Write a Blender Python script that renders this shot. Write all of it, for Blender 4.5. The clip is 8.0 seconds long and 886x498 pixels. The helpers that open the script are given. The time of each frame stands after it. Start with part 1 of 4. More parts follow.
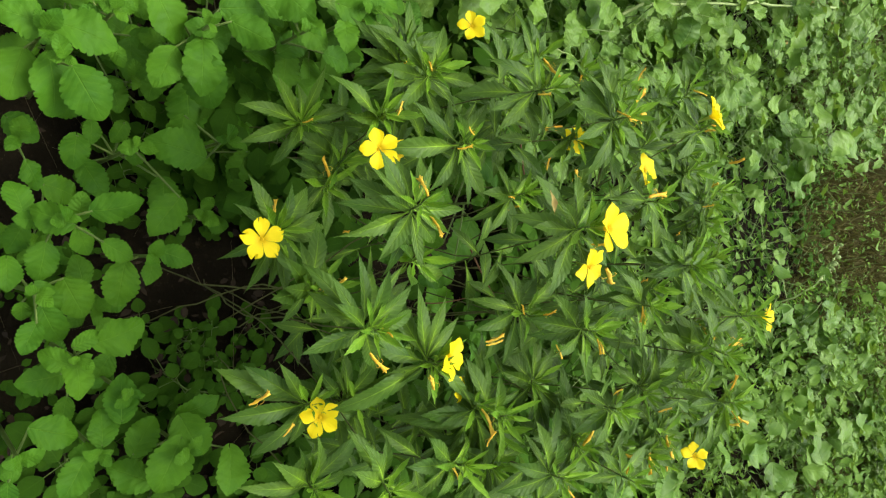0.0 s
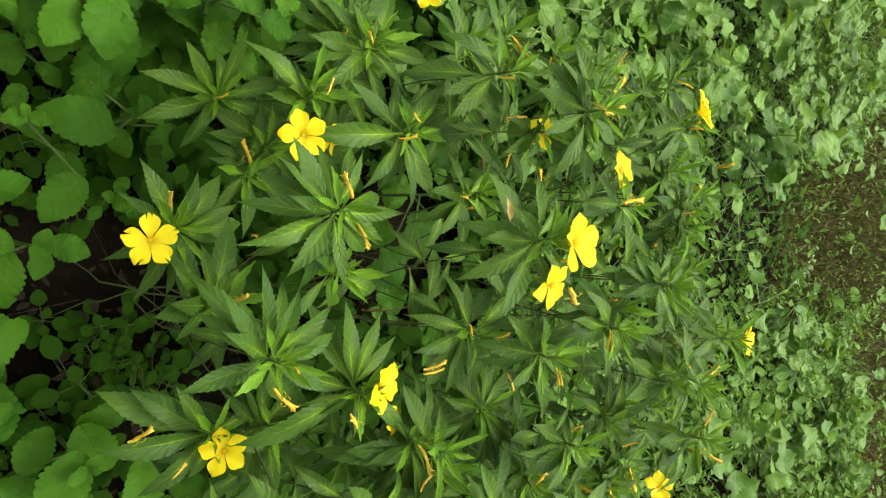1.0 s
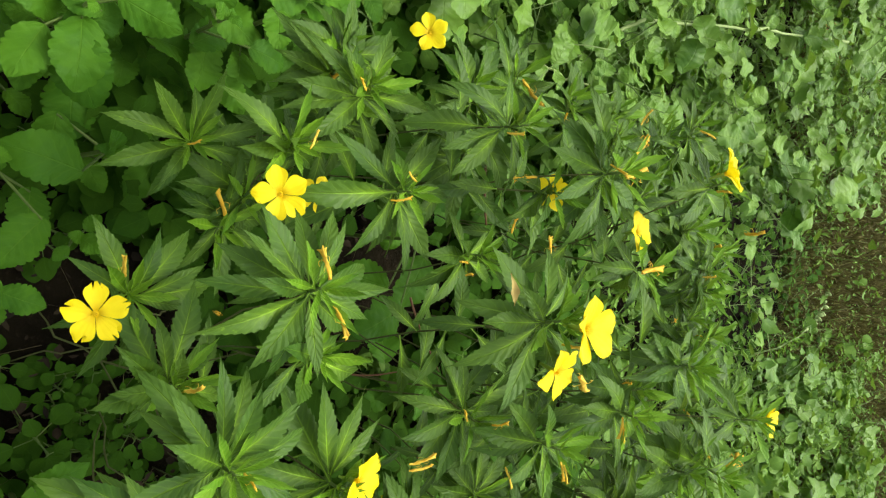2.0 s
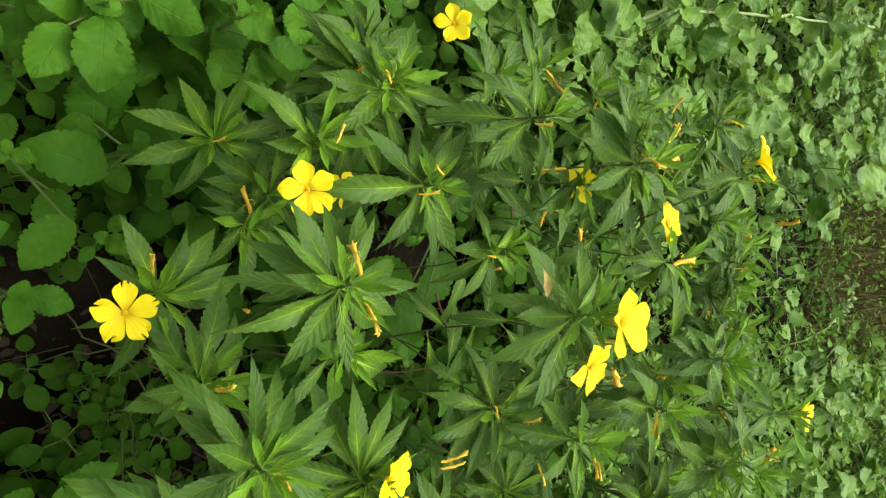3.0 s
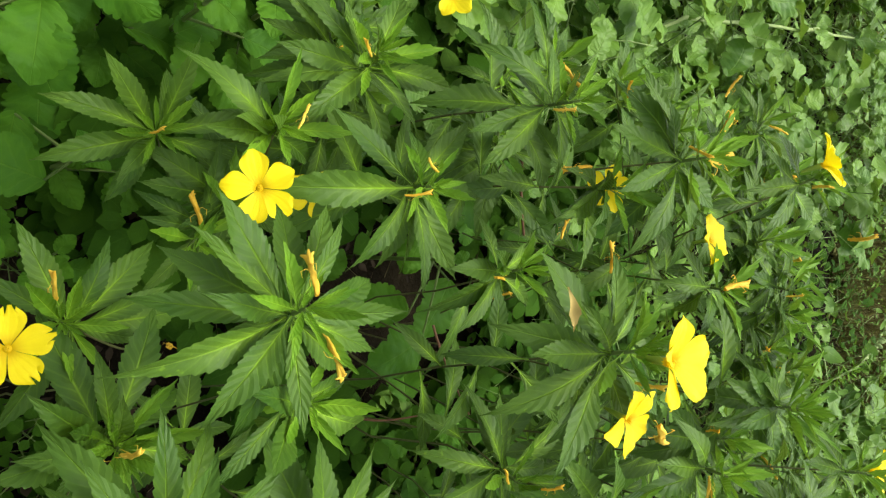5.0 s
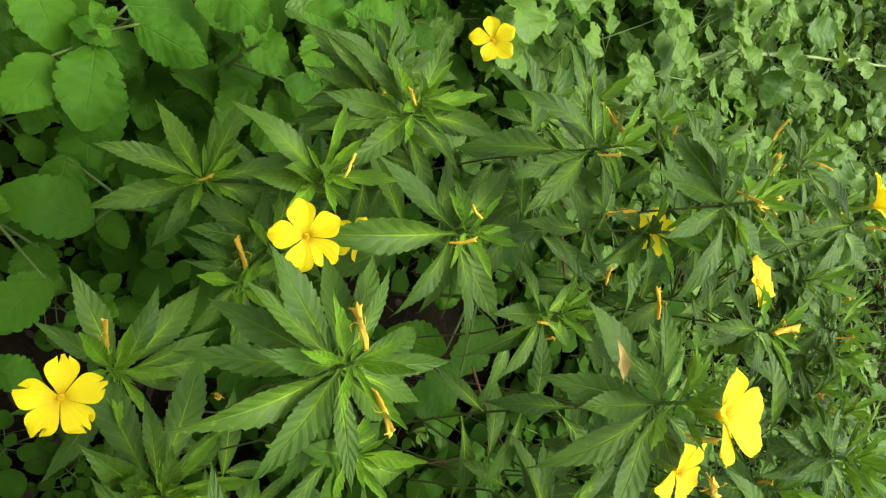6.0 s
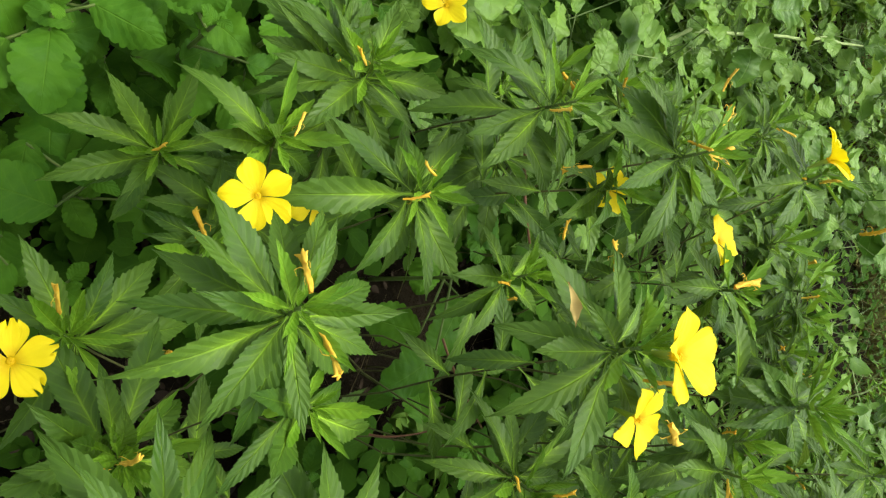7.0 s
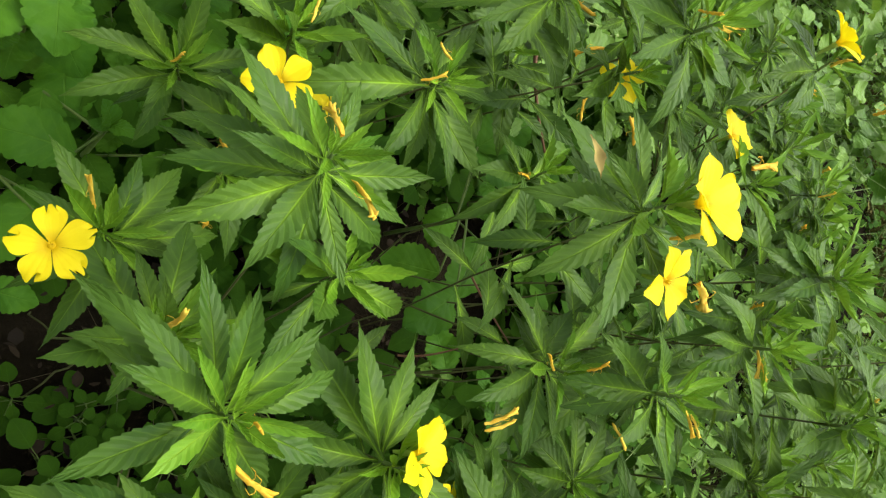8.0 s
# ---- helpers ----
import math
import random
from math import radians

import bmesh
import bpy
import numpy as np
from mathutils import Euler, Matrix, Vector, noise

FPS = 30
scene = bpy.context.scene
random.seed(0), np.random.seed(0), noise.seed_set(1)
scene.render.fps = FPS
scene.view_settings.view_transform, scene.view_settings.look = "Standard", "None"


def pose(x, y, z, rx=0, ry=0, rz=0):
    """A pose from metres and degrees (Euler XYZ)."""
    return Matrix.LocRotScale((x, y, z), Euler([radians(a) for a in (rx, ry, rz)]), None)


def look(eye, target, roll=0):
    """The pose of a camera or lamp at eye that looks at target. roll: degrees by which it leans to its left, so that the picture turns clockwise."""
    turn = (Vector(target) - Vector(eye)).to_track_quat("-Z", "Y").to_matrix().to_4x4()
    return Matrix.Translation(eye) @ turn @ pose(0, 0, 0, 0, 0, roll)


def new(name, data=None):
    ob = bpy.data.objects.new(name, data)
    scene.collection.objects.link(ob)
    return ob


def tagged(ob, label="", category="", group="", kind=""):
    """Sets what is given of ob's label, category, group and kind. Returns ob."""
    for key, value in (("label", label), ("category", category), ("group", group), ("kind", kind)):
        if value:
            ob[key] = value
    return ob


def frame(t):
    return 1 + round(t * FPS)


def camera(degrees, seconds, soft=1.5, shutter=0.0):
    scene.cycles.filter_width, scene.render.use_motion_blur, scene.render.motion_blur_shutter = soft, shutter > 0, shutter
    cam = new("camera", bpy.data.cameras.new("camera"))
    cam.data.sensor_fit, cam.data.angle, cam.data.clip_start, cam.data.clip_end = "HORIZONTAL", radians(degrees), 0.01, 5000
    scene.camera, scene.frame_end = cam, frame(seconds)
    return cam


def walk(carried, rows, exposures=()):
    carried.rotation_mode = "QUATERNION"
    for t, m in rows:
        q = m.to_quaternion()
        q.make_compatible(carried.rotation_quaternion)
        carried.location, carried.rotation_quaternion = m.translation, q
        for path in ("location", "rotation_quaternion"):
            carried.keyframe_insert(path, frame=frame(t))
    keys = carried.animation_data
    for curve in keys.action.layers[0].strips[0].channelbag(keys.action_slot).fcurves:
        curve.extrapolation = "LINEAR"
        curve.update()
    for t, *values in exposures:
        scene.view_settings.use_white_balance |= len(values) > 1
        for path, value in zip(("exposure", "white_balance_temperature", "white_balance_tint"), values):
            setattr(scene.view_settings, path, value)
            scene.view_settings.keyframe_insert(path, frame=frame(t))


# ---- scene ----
cam = camera(65.65, 8.0, 1.25)
ROWS = [
    (0.0, (0.0000, 0.0000, 1.0000), (0.0000, 0.6293, 0.2229), 90.00),
    (0.5, (-0.0006, 0.0471, 0.9700), (0.0411, 0.7022, 0.2156), 92.30),
    (1.0, (-0.0250, 0.0884, 0.9388), (0.0049, 0.7470, 0.1869), 94.32),
    (1.5, (-0.0505, 0.1236, 0.9088), (-0.0348, 0.7886, 0.1622), 94.18),
    (1.7, (-0.0568, 0.1344, 0.9004), (-0.0544, 0.7948, 0.1495), 94.44),
    (2.8, (-0.0762, 0.1334, 0.8757), (-0.0520, 0.7722, 0.1068), 96.16),
    (3.0, (-0.0626, 0.1332, 0.8788), (-0.0515, 0.7705, 0.1083), 94.33),
    (3.5, (-0.0506, 0.1537, 0.8655), (-0.0703, 0.7823, 0.0880), 91.29),
    (4.0, (-0.0296, 0.1764, 0.8390), (-0.0483, 0.8088, 0.0646), 90.32),
    (4.5, (-0.0298, 0.1924, 0.8209), (-0.0466, 0.8414, 0.0603), 90.84),
    (5.0, (-0.0526, 0.2050, 0.8036), (-0.0913, 0.8318, 0.0254), 90.82),
    (5.2, (-0.0606, 0.2045, 0.7989), (-0.1176, 0.8140, 0.0081), 89.96),
    (6.3, (-0.0632, 0.1983, 0.7984), (-0.1400, 0.7858, -0.0072), 87.58),
    (6.5, (-0.0658, 0.2030, 0.8033), (-0.1295, 0.8019, 0.0050), 88.66),
    (7.0, (-0.0388, 0.2147, 0.8083), (-0.1200, 0.8168, 0.0140), 85.53),
    (7.5, (-0.0049, 0.2116, 0.8049), (-0.0861, 0.8089, 0.0070), 83.40),
    (8.0, (0.0238, 0.2069, 0.8033), (-0.0533, 0.8005, 0.0023), 82.09),
]
walk(cam, [(t, look(eye, target, roll)) for t, eye, target, roll in ROWS])

# ---- sky, sun ----
world = bpy.data.worlds.new("overcast_sky")
scene.world = world
world.use_nodes = True
SUN_UP, SUN_TURN = 62.0, -8.0
sky = world.node_tree.nodes.new("ShaderNodeTexSky")
sky.sky_type, sky.sun_disc = "NISHITA", False
sky.sun_elevation, sky.sun_rotation = radians(SUN_UP), radians(SUN_TURN)
sky.air_density, sky.dust_density, sky.ozone_density = 1.0, 4.0, 1.0
background = world.node_tree.nodes["Background"]
background.inputs["Strength"].default_value = 0.15
grey = world.node_tree.nodes.new("ShaderNodeHueSaturation")
grey.inputs["Saturation"].default_value = 0.3
world.node_tree.links.new(sky.outputs["Color"], grey.inputs["Color"])
world.node_tree.links.new(grey.outputs["Color"], background.inputs["Color"])

sun = new("sun", bpy.data.lights.new("sun", "SUN"))
sun.data.energy, sun.data.angle, sun.data.color = 1.5, radians(45), (1.0, 0.97, 0.84)
sun.matrix_basis = pose(0, 0, 5, 90 - SUN_UP, 0, 180 - SUN_TURN)
scene.view_settings.exposure = 1.06


# ---- materials ----
def tree_of(name):
    m = bpy.data.materials.new(name)
    m.use_nodes = True
    m.node_tree.nodes.clear()
    return m, m.node_tree


def node(t, kind, **settings):
    n = t.nodes.new(kind)
    for key, value in settings.items():
        n.inputs[key.replace("_", " ")].default_value = value
    return n


def maths(t, op, a, b=None, clamp=False):
    n = t.nodes.new("ShaderNodeMath")
    n.operation, n.use_clamp = op, clamp
    for slot, value in ((0, a), (1, b)):
        if value is None:
            continue
        if isinstance(value, (int, float)):
            n.inputs[slot].default_value = value
        else:
            t.links.new(value, n.inputs[slot])
    return n.outputs[0]


def blend(t, factor, a, b, mode="MIX"):
    n = t.nodes.new("ShaderNodeMix")
    n.data_type, n.blend_type = "RGBA", mode
    for slot, value in ((0, factor), (6, a), (7, b)):
        if isinstance(value, (int, float)):
            n.inputs[slot].default_value = value
        elif isinstance(value, tuple):
            n.inputs[slot].default_value = (*value, 1)
        else:
            t.links.new(value, n.inputs[slot])
    return n.outputs[2]


def step(t, value, low, high):
    n = t.nodes.new("ShaderNodeMapRange")
    n.interpolation_type = "SMOOTHSTEP"
    n.inputs["From Min"].default_value, n.inputs["From Max"].default_value = low, high
    t.links.new(value, n.inputs["Value"])
    return n.outputs["Result"]


def cloud(t, scale, detail=3.0, rough=0.55, where=None):
    n = node(t, "ShaderNodeTexNoise", Scale=scale, Detail=detail, Roughness=rough)
    t.links.new(where or t.nodes.new("ShaderNodeNewGeometry").outputs["Position"], n.inputs["Vector"])
    return n.outputs["Fac"]


def finish(t, colour, rough, bump=None, strength=0.3, distance=0.001, through_light=0.0, tint=(0.3, 0.45, 0.05), shine=0.4):
    p = node(t, "ShaderNodeBsdfPrincipled")
    p.inputs["Specular IOR Level"].default_value = shine
    if isinstance(colour, tuple):
        p.inputs["Base Color"].default_value = (*colour, 1)
    else:
        t.links.new(colour, p.inputs["Base Color"])
    if isinstance(rough, float):
        p.inputs["Roughness"].default_value = rough
    else:
        t.links.new(rough, p.inputs["Roughness"])
    if bump is not None:
        b = node(t, "ShaderNodeBump", Strength=strength, Distance=distance)
        t.links.new(bump, b.inputs["Height"])
        t.links.new(b.outputs["Normal"], p.inputs["Normal"])
    out = t.nodes.new("ShaderNodeOutputMaterial")
    if through_light:
        thin = node(t, "ShaderNodeBsdfTranslucent")
        t.links.new(blend(t, 0.5, colour, tint), thin.inputs["Color"])
        mix = node(t, "ShaderNodeMixShader", Fac=through_light)
        t.links.new(p.outputs[0], mix.inputs[1])
        t.links.new(thin.outputs[0], mix.inputs[2])
        t.links.new(mix.outputs[0], out.inputs["Surface"])
    else:
        t.links.new(p.outputs[0], out.inputs["Surface"])


def leaf_material(name, dark, light, vein, side_veins=9.0, slant=0.3, base_glow=0.0, young=(0.30, 0.53, 0.03), rough=0.45, island=False, rib=0.05, thin=0.15, relief=0.3, depth=0.0008, strong=0.45, shine=0.3):
    """Leaf blade: UV x runs from base to tip, UV y across, the midrib at 0.5."""
    m, t = tree_of(name)
    uv = t.nodes.new("ShaderNodeUVMap")
    split = t.nodes.new("ShaderNodeSeparateXYZ")
    t.links.new(uv.outputs[0], split.inputs[0])
    u, v = split.outputs[0], split.outputs[1]
    across = maths(t, "ABSOLUTE", maths(t, "SUBTRACT", v, 0.5))
    if island:
        chance = t.nodes.new("ShaderNodeNewGeometry").outputs["Random Per Island"]
    else:
        chance = t.nodes.new("ShaderNodeObjectInfo").outputs["Random"]
    mottling = step(t, cloud(t, 60.0, 4.0), 0.3, 0.7)
    mixed = maths(t, "ADD", maths(t, "MULTIPLY", chance, 0.65), maths(t, "MULTIPLY", mottling, 0.35))
    colour = blend(t, mixed, dark, light)
    broad_tone = step(t, cloud(t, 16.0, 2.0), 0.35, 0.65)
    colour = blend(t, maths(t, "MULTIPLY", broad_tone, 0.3), colour, light)
    # yellowing between the veins on a few leaves
    spots = maths(t, "MULTIPLY", step(t, cloud(t, 230.0, 2.0), 0.62, 0.75), step(t, chance, 0.6, 0.95))
    colour = blend(t, maths(t, "MULTIPLY", spots, 0.35), colour, vein)
    wander = maths(t, "MULTIPLY", maths(t, "SUBTRACT", cloud(t, 110.0, 2.0), 0.5), 0.7)
    phase = maths(t, "ADD", maths(t, "MULTIPLY", maths(t, "SUBTRACT", u, maths(t, "MULTIPLY", across, slant)), side_veins), wander)
    wave = maths(t, "ABSOLUTE", maths(t, "SUBTRACT", maths(t, "FRACT", phase), 0.5))
    thin_vein = maths(t, "MULTIPLY", maths(t, "SUBTRACT", 1.0, step(t, wave, 0.03, 0.16)), maths(t, "SUBTRACT", 0.34, maths(t, "MULTIPLY", u, 0.34)))
    taper = maths(t, "MULTIPLY", maths(t, "SUBTRACT", 1.15, u), rib)
    midrib = maths(t, "SUBTRACT", 1.0, maths(t, "DIVIDE", across, taper, True), True)
    veins = maths(t, "MAXIMUM", maths(t, "MULTIPLY", midrib, 0.8), thin_vein)
    colour = blend(t, maths(t, "MULTIPLY", veins, strong), colour, vein)
    if base_glow:
        near_base = maths(t, "MULTIPLY", maths(t, "SUBTRACT", 1.0, step(t, u, 0.12, 0.66)), maths(t, "SUBTRACT", 1.0, step(t, across, 0.04, 0.40)))
        near_base = maths(t, "MULTIPLY", near_base, maths(t, "ADD", 0.42, maths(t, "MULTIPLY", veins, 1.2)), True)
        glow = maths(t, "MULTIPLY", maths(t, "ADD", 0.45, maths(t, "MULTIPLY", chance, 0.7)), base_glow)
        colour = blend(t, maths(t, "MULTIPLY", near_base, glow, True), colour, young)
    quilt = maths(t, "ADD", maths(t, "MULTIPLY", wave, 0.9), maths(t, "MULTIPLY", maths(t, "SUBTRACT", 1.0, midrib), 0.8))
    quilt = maths(t, "ADD", quilt, maths(t, "MULTIPLY", mottling, 0.25))
    gloss = maths(t, "ADD", maths(t, "MULTIPLY", mottling, 0.14), rough)
    finish(t, colour, gloss, quilt, relief, depth, thin, shine=shine)
    return m


def plain_material(name, a, b, scale, rough, bump=0.3, distance=0.001, thin=0.0, random_mix=0.5, tint=(0.3, 0.45, 0.05), island=False):
    m, t = tree_of(name)
    if island:
        chance = t.nodes.new("ShaderNodeNewGeometry").outputs["Random Per Island"]
    else:
        chance = t.nodes.new("ShaderNodeObjectInfo").outputs["Random"]
    grain = cloud(t, scale, 5.0, 0.6)
    mixed = maths(t, "ADD", maths(t, "MULTIPLY", chance, random_mix), maths(t, "MULTIPLY", step(t, grain, 0.3, 0.7), 1 - random_mix))
    finish(t, blend(t, mixed, a, b), rough, grain, bump, distance, thin, tint, 0.2)
    return m


shrub_leaf = leaf_material("shrub_leaf", (0.023, 0.074, 0.005), (0.071, 0.144, 0.012), (0.22, 0.40, 0.022), 10.0, 0.3, 1.0, relief=0.65, depth=0.0011, rough=0.46, rib=0.075, strong=0.6, shine=0.24)
young_leaf = leaf_material("young_leaf", (0.065, 0.18, 0.008), (0.16, 0.32, 0.014), (0.34, 0.50, 0.03), 9.0, 0.3, 1.0, rib=0.08, relief=0.6, depth=0.0009)
broad_leaf = leaf_material("broad_leaf", (0.030, 0.115, 0.004), (0.074, 0.195, 0.007), (0.11, 0.24, 0.016), 6.0, 0.6, 0.0, rough=0.55, rib=0.03, thin=0.18, relief=0.45, depth=0.0022, strong=0.6, shine=0.16)
# leaf green darkened and dulled: shade under the plants is put into its colour
shaded_tone_leaf = leaf_material("shaded_tone_leaf", (0.014, 0.052, 0.003), (0.036, 0.095, 0.005), (0.06, 0.13, 0.012), 5.0, 0.6, 0.0, rough=0.65, island=True, thin=0.12, relief=0.3, depth=0.001, shine=0.06)
creeper_leaf = leaf_material("creeper_leaf", (0.044, 0.13, 0.009), (0.145, 0.275, 0.026), (0.21, 0.36, 0.05), 6.0, 0.6, 0.0, rough=0.45, rib=0.04, thin=0.2, relief=0.5, depth=0.0018, shine=0.3)
herb_leaf = leaf_material("herb_leaf", (0.045, 0.125, 0.009), (0.145, 0.275, 0.030), (0.20, 0.34, 0.045), 5.0, 0.6, 0.0, rough=0.5, island=True, thin=0.2, shine=0.22)
green_stem = plain_material("green_stem", (0.055, 0.10, 0.016), (0.13, 0.19, 0.04), 90.0, 0.5)
brown_stem = plain_material("brown_stem", (0.055, 0.070, 0.018), (0.115, 0.115, 0.035), 120.0, 0.8, 0.6)
withered = plain_material("withered_petal", (0.72, 0.38, 0.012), (0.90, 0.66, 0.09), 200.0, 0.6, 0.6, 0.001, 0.2, 0.5, (0.6, 0.3, 0.03))
red_twig = plain_material("red_twig", (0.10, 0.045, 0.025), (0.20, 0.10, 0.05), 90.0, 0.6)
dry_leaf = plain_material("dry_leaf", (0.26, 0.18, 0.045), (0.42, 0.32, 0.10), 90.0, 0.75, 0.6, 0.001, 0.15, 0.4, (0.4, 0.3, 0.1))
straw = plain_material("straw", (0.11, 0.085, 0.04), (0.30, 0.25, 0.12), 40.0, 0.8, 0.3, 0.001, 0.1, 0.7, (0.3, 0.25, 0.1), True)
stalk = plain_material("stalk", (0.08, 0.15, 0.03), (0.20, 0.28, 0.09), 40.0, 0.6, 0.2, 0.001, 0.1, 0.8, (0.3, 0.4, 0.1), True)
turf = plain_material("dry_turf", (0.050, 0.040, 0.014), (0.19, 0.18, 0.050), 30.0, 0.8, 0.3, 0.001, 0.1, 0.75, (0.2, 0.2, 0.05), True)


def petal_material():
    m, t = tree_of("yellow_petal")
    uv = t.nodes.new("ShaderNodeUVMap")
    split = t.nodes.new("ShaderNodeSeparateXYZ")
    t.links.new(uv.outputs[0], split.inputs[0])
    u, v = split.outputs[0], split.outputs[1]
    streaks = node(t, "ShaderNodeTexNoise", Scale=1.0, Detail=3.0)
    stretch = node(t, "ShaderNodeMapping")
    stretch.inputs["Scale"].default_value = (3.0, 45.0, 1.0)
    t.links.new(uv.outputs[0], stretch.inputs["Vector"])
    t.links.new(stretch.outputs[0], streaks.inputs["Vector"])
    fibre = streaks.outputs["Fac"]
    colour = blend(t, fibre, (0.86, 0.66, 0.002), (0.94, 0.80, 0.005))
    throat = maths(t, "MULTIPLY", maths(t, "SUBTRACT", 1.0, step(t, u, 0.12, 0.42)), maths(t, "ADD", 0.35, fibre), True)
    colour = blend(t, maths(t, "MULTIPLY", throat, 0.75), colour, (0.72, 0.45, 0.004))
    finish(t, colour, 0.55, fibre, 0.35, 0.0006, 0.3, (0.9, 0.7, 0.01), 0.25)
    return m


yellow_petal = petal_material()


def soil_material():
    m, t = tree_of("soil")
    coarse, fine = cloud(t, 6.0, 6.0, 0.6), cloud(t, 90.0, 6.0, 0.7)
    colour = blend(t, step(t, coarse, 0.35, 0.65), (0.008, 0.0066, 0.0036), (0.019, 0.0150, 0.0080))
    colour = blend(t, step(t, fine, 0.55, 0.75), colour, (0.036, 0.027, 0.014))
    finish(t, colour, 0.95, maths(t, "ADD", coarse, fine), 0.9, 0.012, shine=0.05)
    return m


soil = soil_material()

# ---- mesh helpers ----


def mesh_from(name, verts, faces, uvs=None, material=None, smooth=True):
    me = bpy.data.meshes.new(name)
    me.from_pydata([tuple(v) for v in verts], [], faces)
    if uvs is not None:
        layer = me.uv_layers.new(name="UVMap")
        flat = np.array(uvs, dtype=np.float32)[np.array([i for f in faces for i in f])]
        layer.data.foreach_set("uv", flat.ravel())
    if smooth:
        me.polygons.foreach_set("use_smooth", [True] * len(me.polygons))
    if material:
        me.materials.append(material)
    me.update()
    return me


def part(name, me, parent, m=None, label=""):
    ob = new(name, me)
    ob.parent = parent
    if m is not None:
        ob.matrix_basis = m
    return tagged(ob, label)


def thing(name, place, label, category, group="", kind=""):
    ob = new(name)
    ob.location = place
    ob.empty_display_size = 0.02
    return tagged(ob, label, category, group, kind)


def tube(points, radii, sides=6):
    """Verts and faces of a tapering tube along points, closed at its end."""
    pts = [Vector(p) for p in points]
    verts, faces = [], []
    side = None
    for i, p in enumerate(pts):
        way = (pts[min(i + 1, len(pts) - 1)] - pts[max(i - 1, 0)]).normalized()
        side = (way.orthogonal() if side is None else side - way * side.dot(way)).normalized()
        other = way.cross(side)
        for k in range(sides):
            a = 2 * math.pi * k / sides
            verts.append(p + radii[i] * (math.cos(a) * side + math.sin(a) * other))
    for i in range(len(pts) - 1):
        for k in range(sides):
            a, b = i * sides + k, i * sides + (k + 1) % sides
            faces.append((a, b, b + sides, a + sides))
    faces.append(tuple((len(pts) - 1) * sides + k for k in range(sides)))
    return verts, faces


def join(*pieces):
    verts, faces = [], []
    for v, f in pieces:
        n = len(verts)
        verts += list(v)
        faces += [tuple(i + n for i in q) for q in f]
    return verts, faces


def bow(a, b, lift, n=7, sway=0.0, out=0.35):
    """Points from a to b along a soft arc that leaves a upwards."""
    a, b = Vector(a), Vector(b)
    knee = Vector((a.x + (b.x - a.x) * out + sway, a.y + (b.y - a.y) * out - sway, a.z + (b.z - a.z) * lift))
    return [(1 - s) ** 2 * a + 2 * s * (1 - s) * knee + s * s * b for s in [i / (n - 1) for i in range(n)]]


def blade(width, stations, arch, fold, teeth=0.0, widest=0.45, ripple=0.0, twist=0.0, petiole=0.06, tip_power=1.3, base_power=0.8, lobes=0, lobe_depth=0.0, cordate=0.0, seed=0, rows=(-1.0, -0.55, 0.0, 0.55, 1.0), cut="saw", quilt=0.0, droop=0.0, side_veins=9.0, slant=0.3):
    """A leaf of length 1 along +x: base at the origin, tip at (1, 0, 0), upper side +z.
    cut: saw has forward teeth, scallop rounded ones; quilt: the swelling between the side veins."""
    r = random.Random(seed)
    profile, lean = {"saw": ((-0.5, 0.25, 1.0), 0.5), "scallop": ((-1.0, 0.45, 0.7, 0.45), 0.1)}[cut]
    cycle = len(profile)
    verts, uvs, faces = [], [], []
    bite = [r.uniform(0.55, 1.3) for _ in range(2 * (stations // cycle + 2))]
    for i in range(stations + 1):
        u = i / stations
        s = max(0.0, (u - petiole) / (1 - petiole))
        if u < petiole:
            half = 0.018
        else:
            if s < widest:
                half = width * math.sin(0.5 * math.pi * (s / widest)) ** base_power
            else:
                half = width * max(0.0, math.cos(0.5 * math.pi * ((s - widest) / (1 - widest)))) ** tip_power
            half = max(half, 0.012 if u < 0.5 else 0.004)
        if lobes:
            half *= 1 - lobe_depth * (0.5 + 0.5 * math.cos(2 * math.pi * lobes * u))
        toothed = min(1.0, max(0.0, (s - 0.12) / 0.2)) if cut == "saw" else min(1.0, s * 6)
        for v in rows:
            edge = abs(v)
            tooth = teeth * profile[i % cycle] * bite[2 * (i // cycle) + (v > 0)] * toothed
            w = half * v * (1 + (tooth if edge == 1 else 0))
            x = u + (lean / stations * toothed if edge == 1 and i % cycle == cycle - 1 and u < 0.96 else 0)
            x -= cordate * edge ** 2 * max(0.0, 1 - u * 2.2)
            z = arch * 4 * u * (1 - u) - droop * u ** 3 + fold * abs(w) + ripple * edge * math.sin(11 * u + 2 * v + seed) * (0.3 + u * (1 - u) * 3)
            z += twist * w * (u - 0.3) + r.uniform(-1, 1) * ripple * 0.25 * edge
            z += quilt * math.sin(2 * math.pi * side_veins * (u - slant * edge / 2)) * math.sin(math.pi * min(1.0, edge * 0.9)) * min(1.0, 3 * (1 - u))
            verts.append((x, w, z))
            uvs.append((u, 0.5 + 0.5 * v))
    n = len(rows)
    for i in range(stations):
        for k in range(n - 1):
            a = i * n + k
            faces.append((a, a + n, a + n + 1, a + 1))
    return verts, faces, uvs


def leaf_set(name, material, count, **ranges):
    made = []
    for i in range(count):
        r = random.Random(100 + i)
        values = {k: (r.uniform(*v) if isinstance(v, tuple) and len(v) == 2 else v) for k, v in ranges.items()}
        verts, faces, uvs = blade(seed=i, **values)
        made.append(mesh_from(name, verts, faces, uvs, material))
    return made


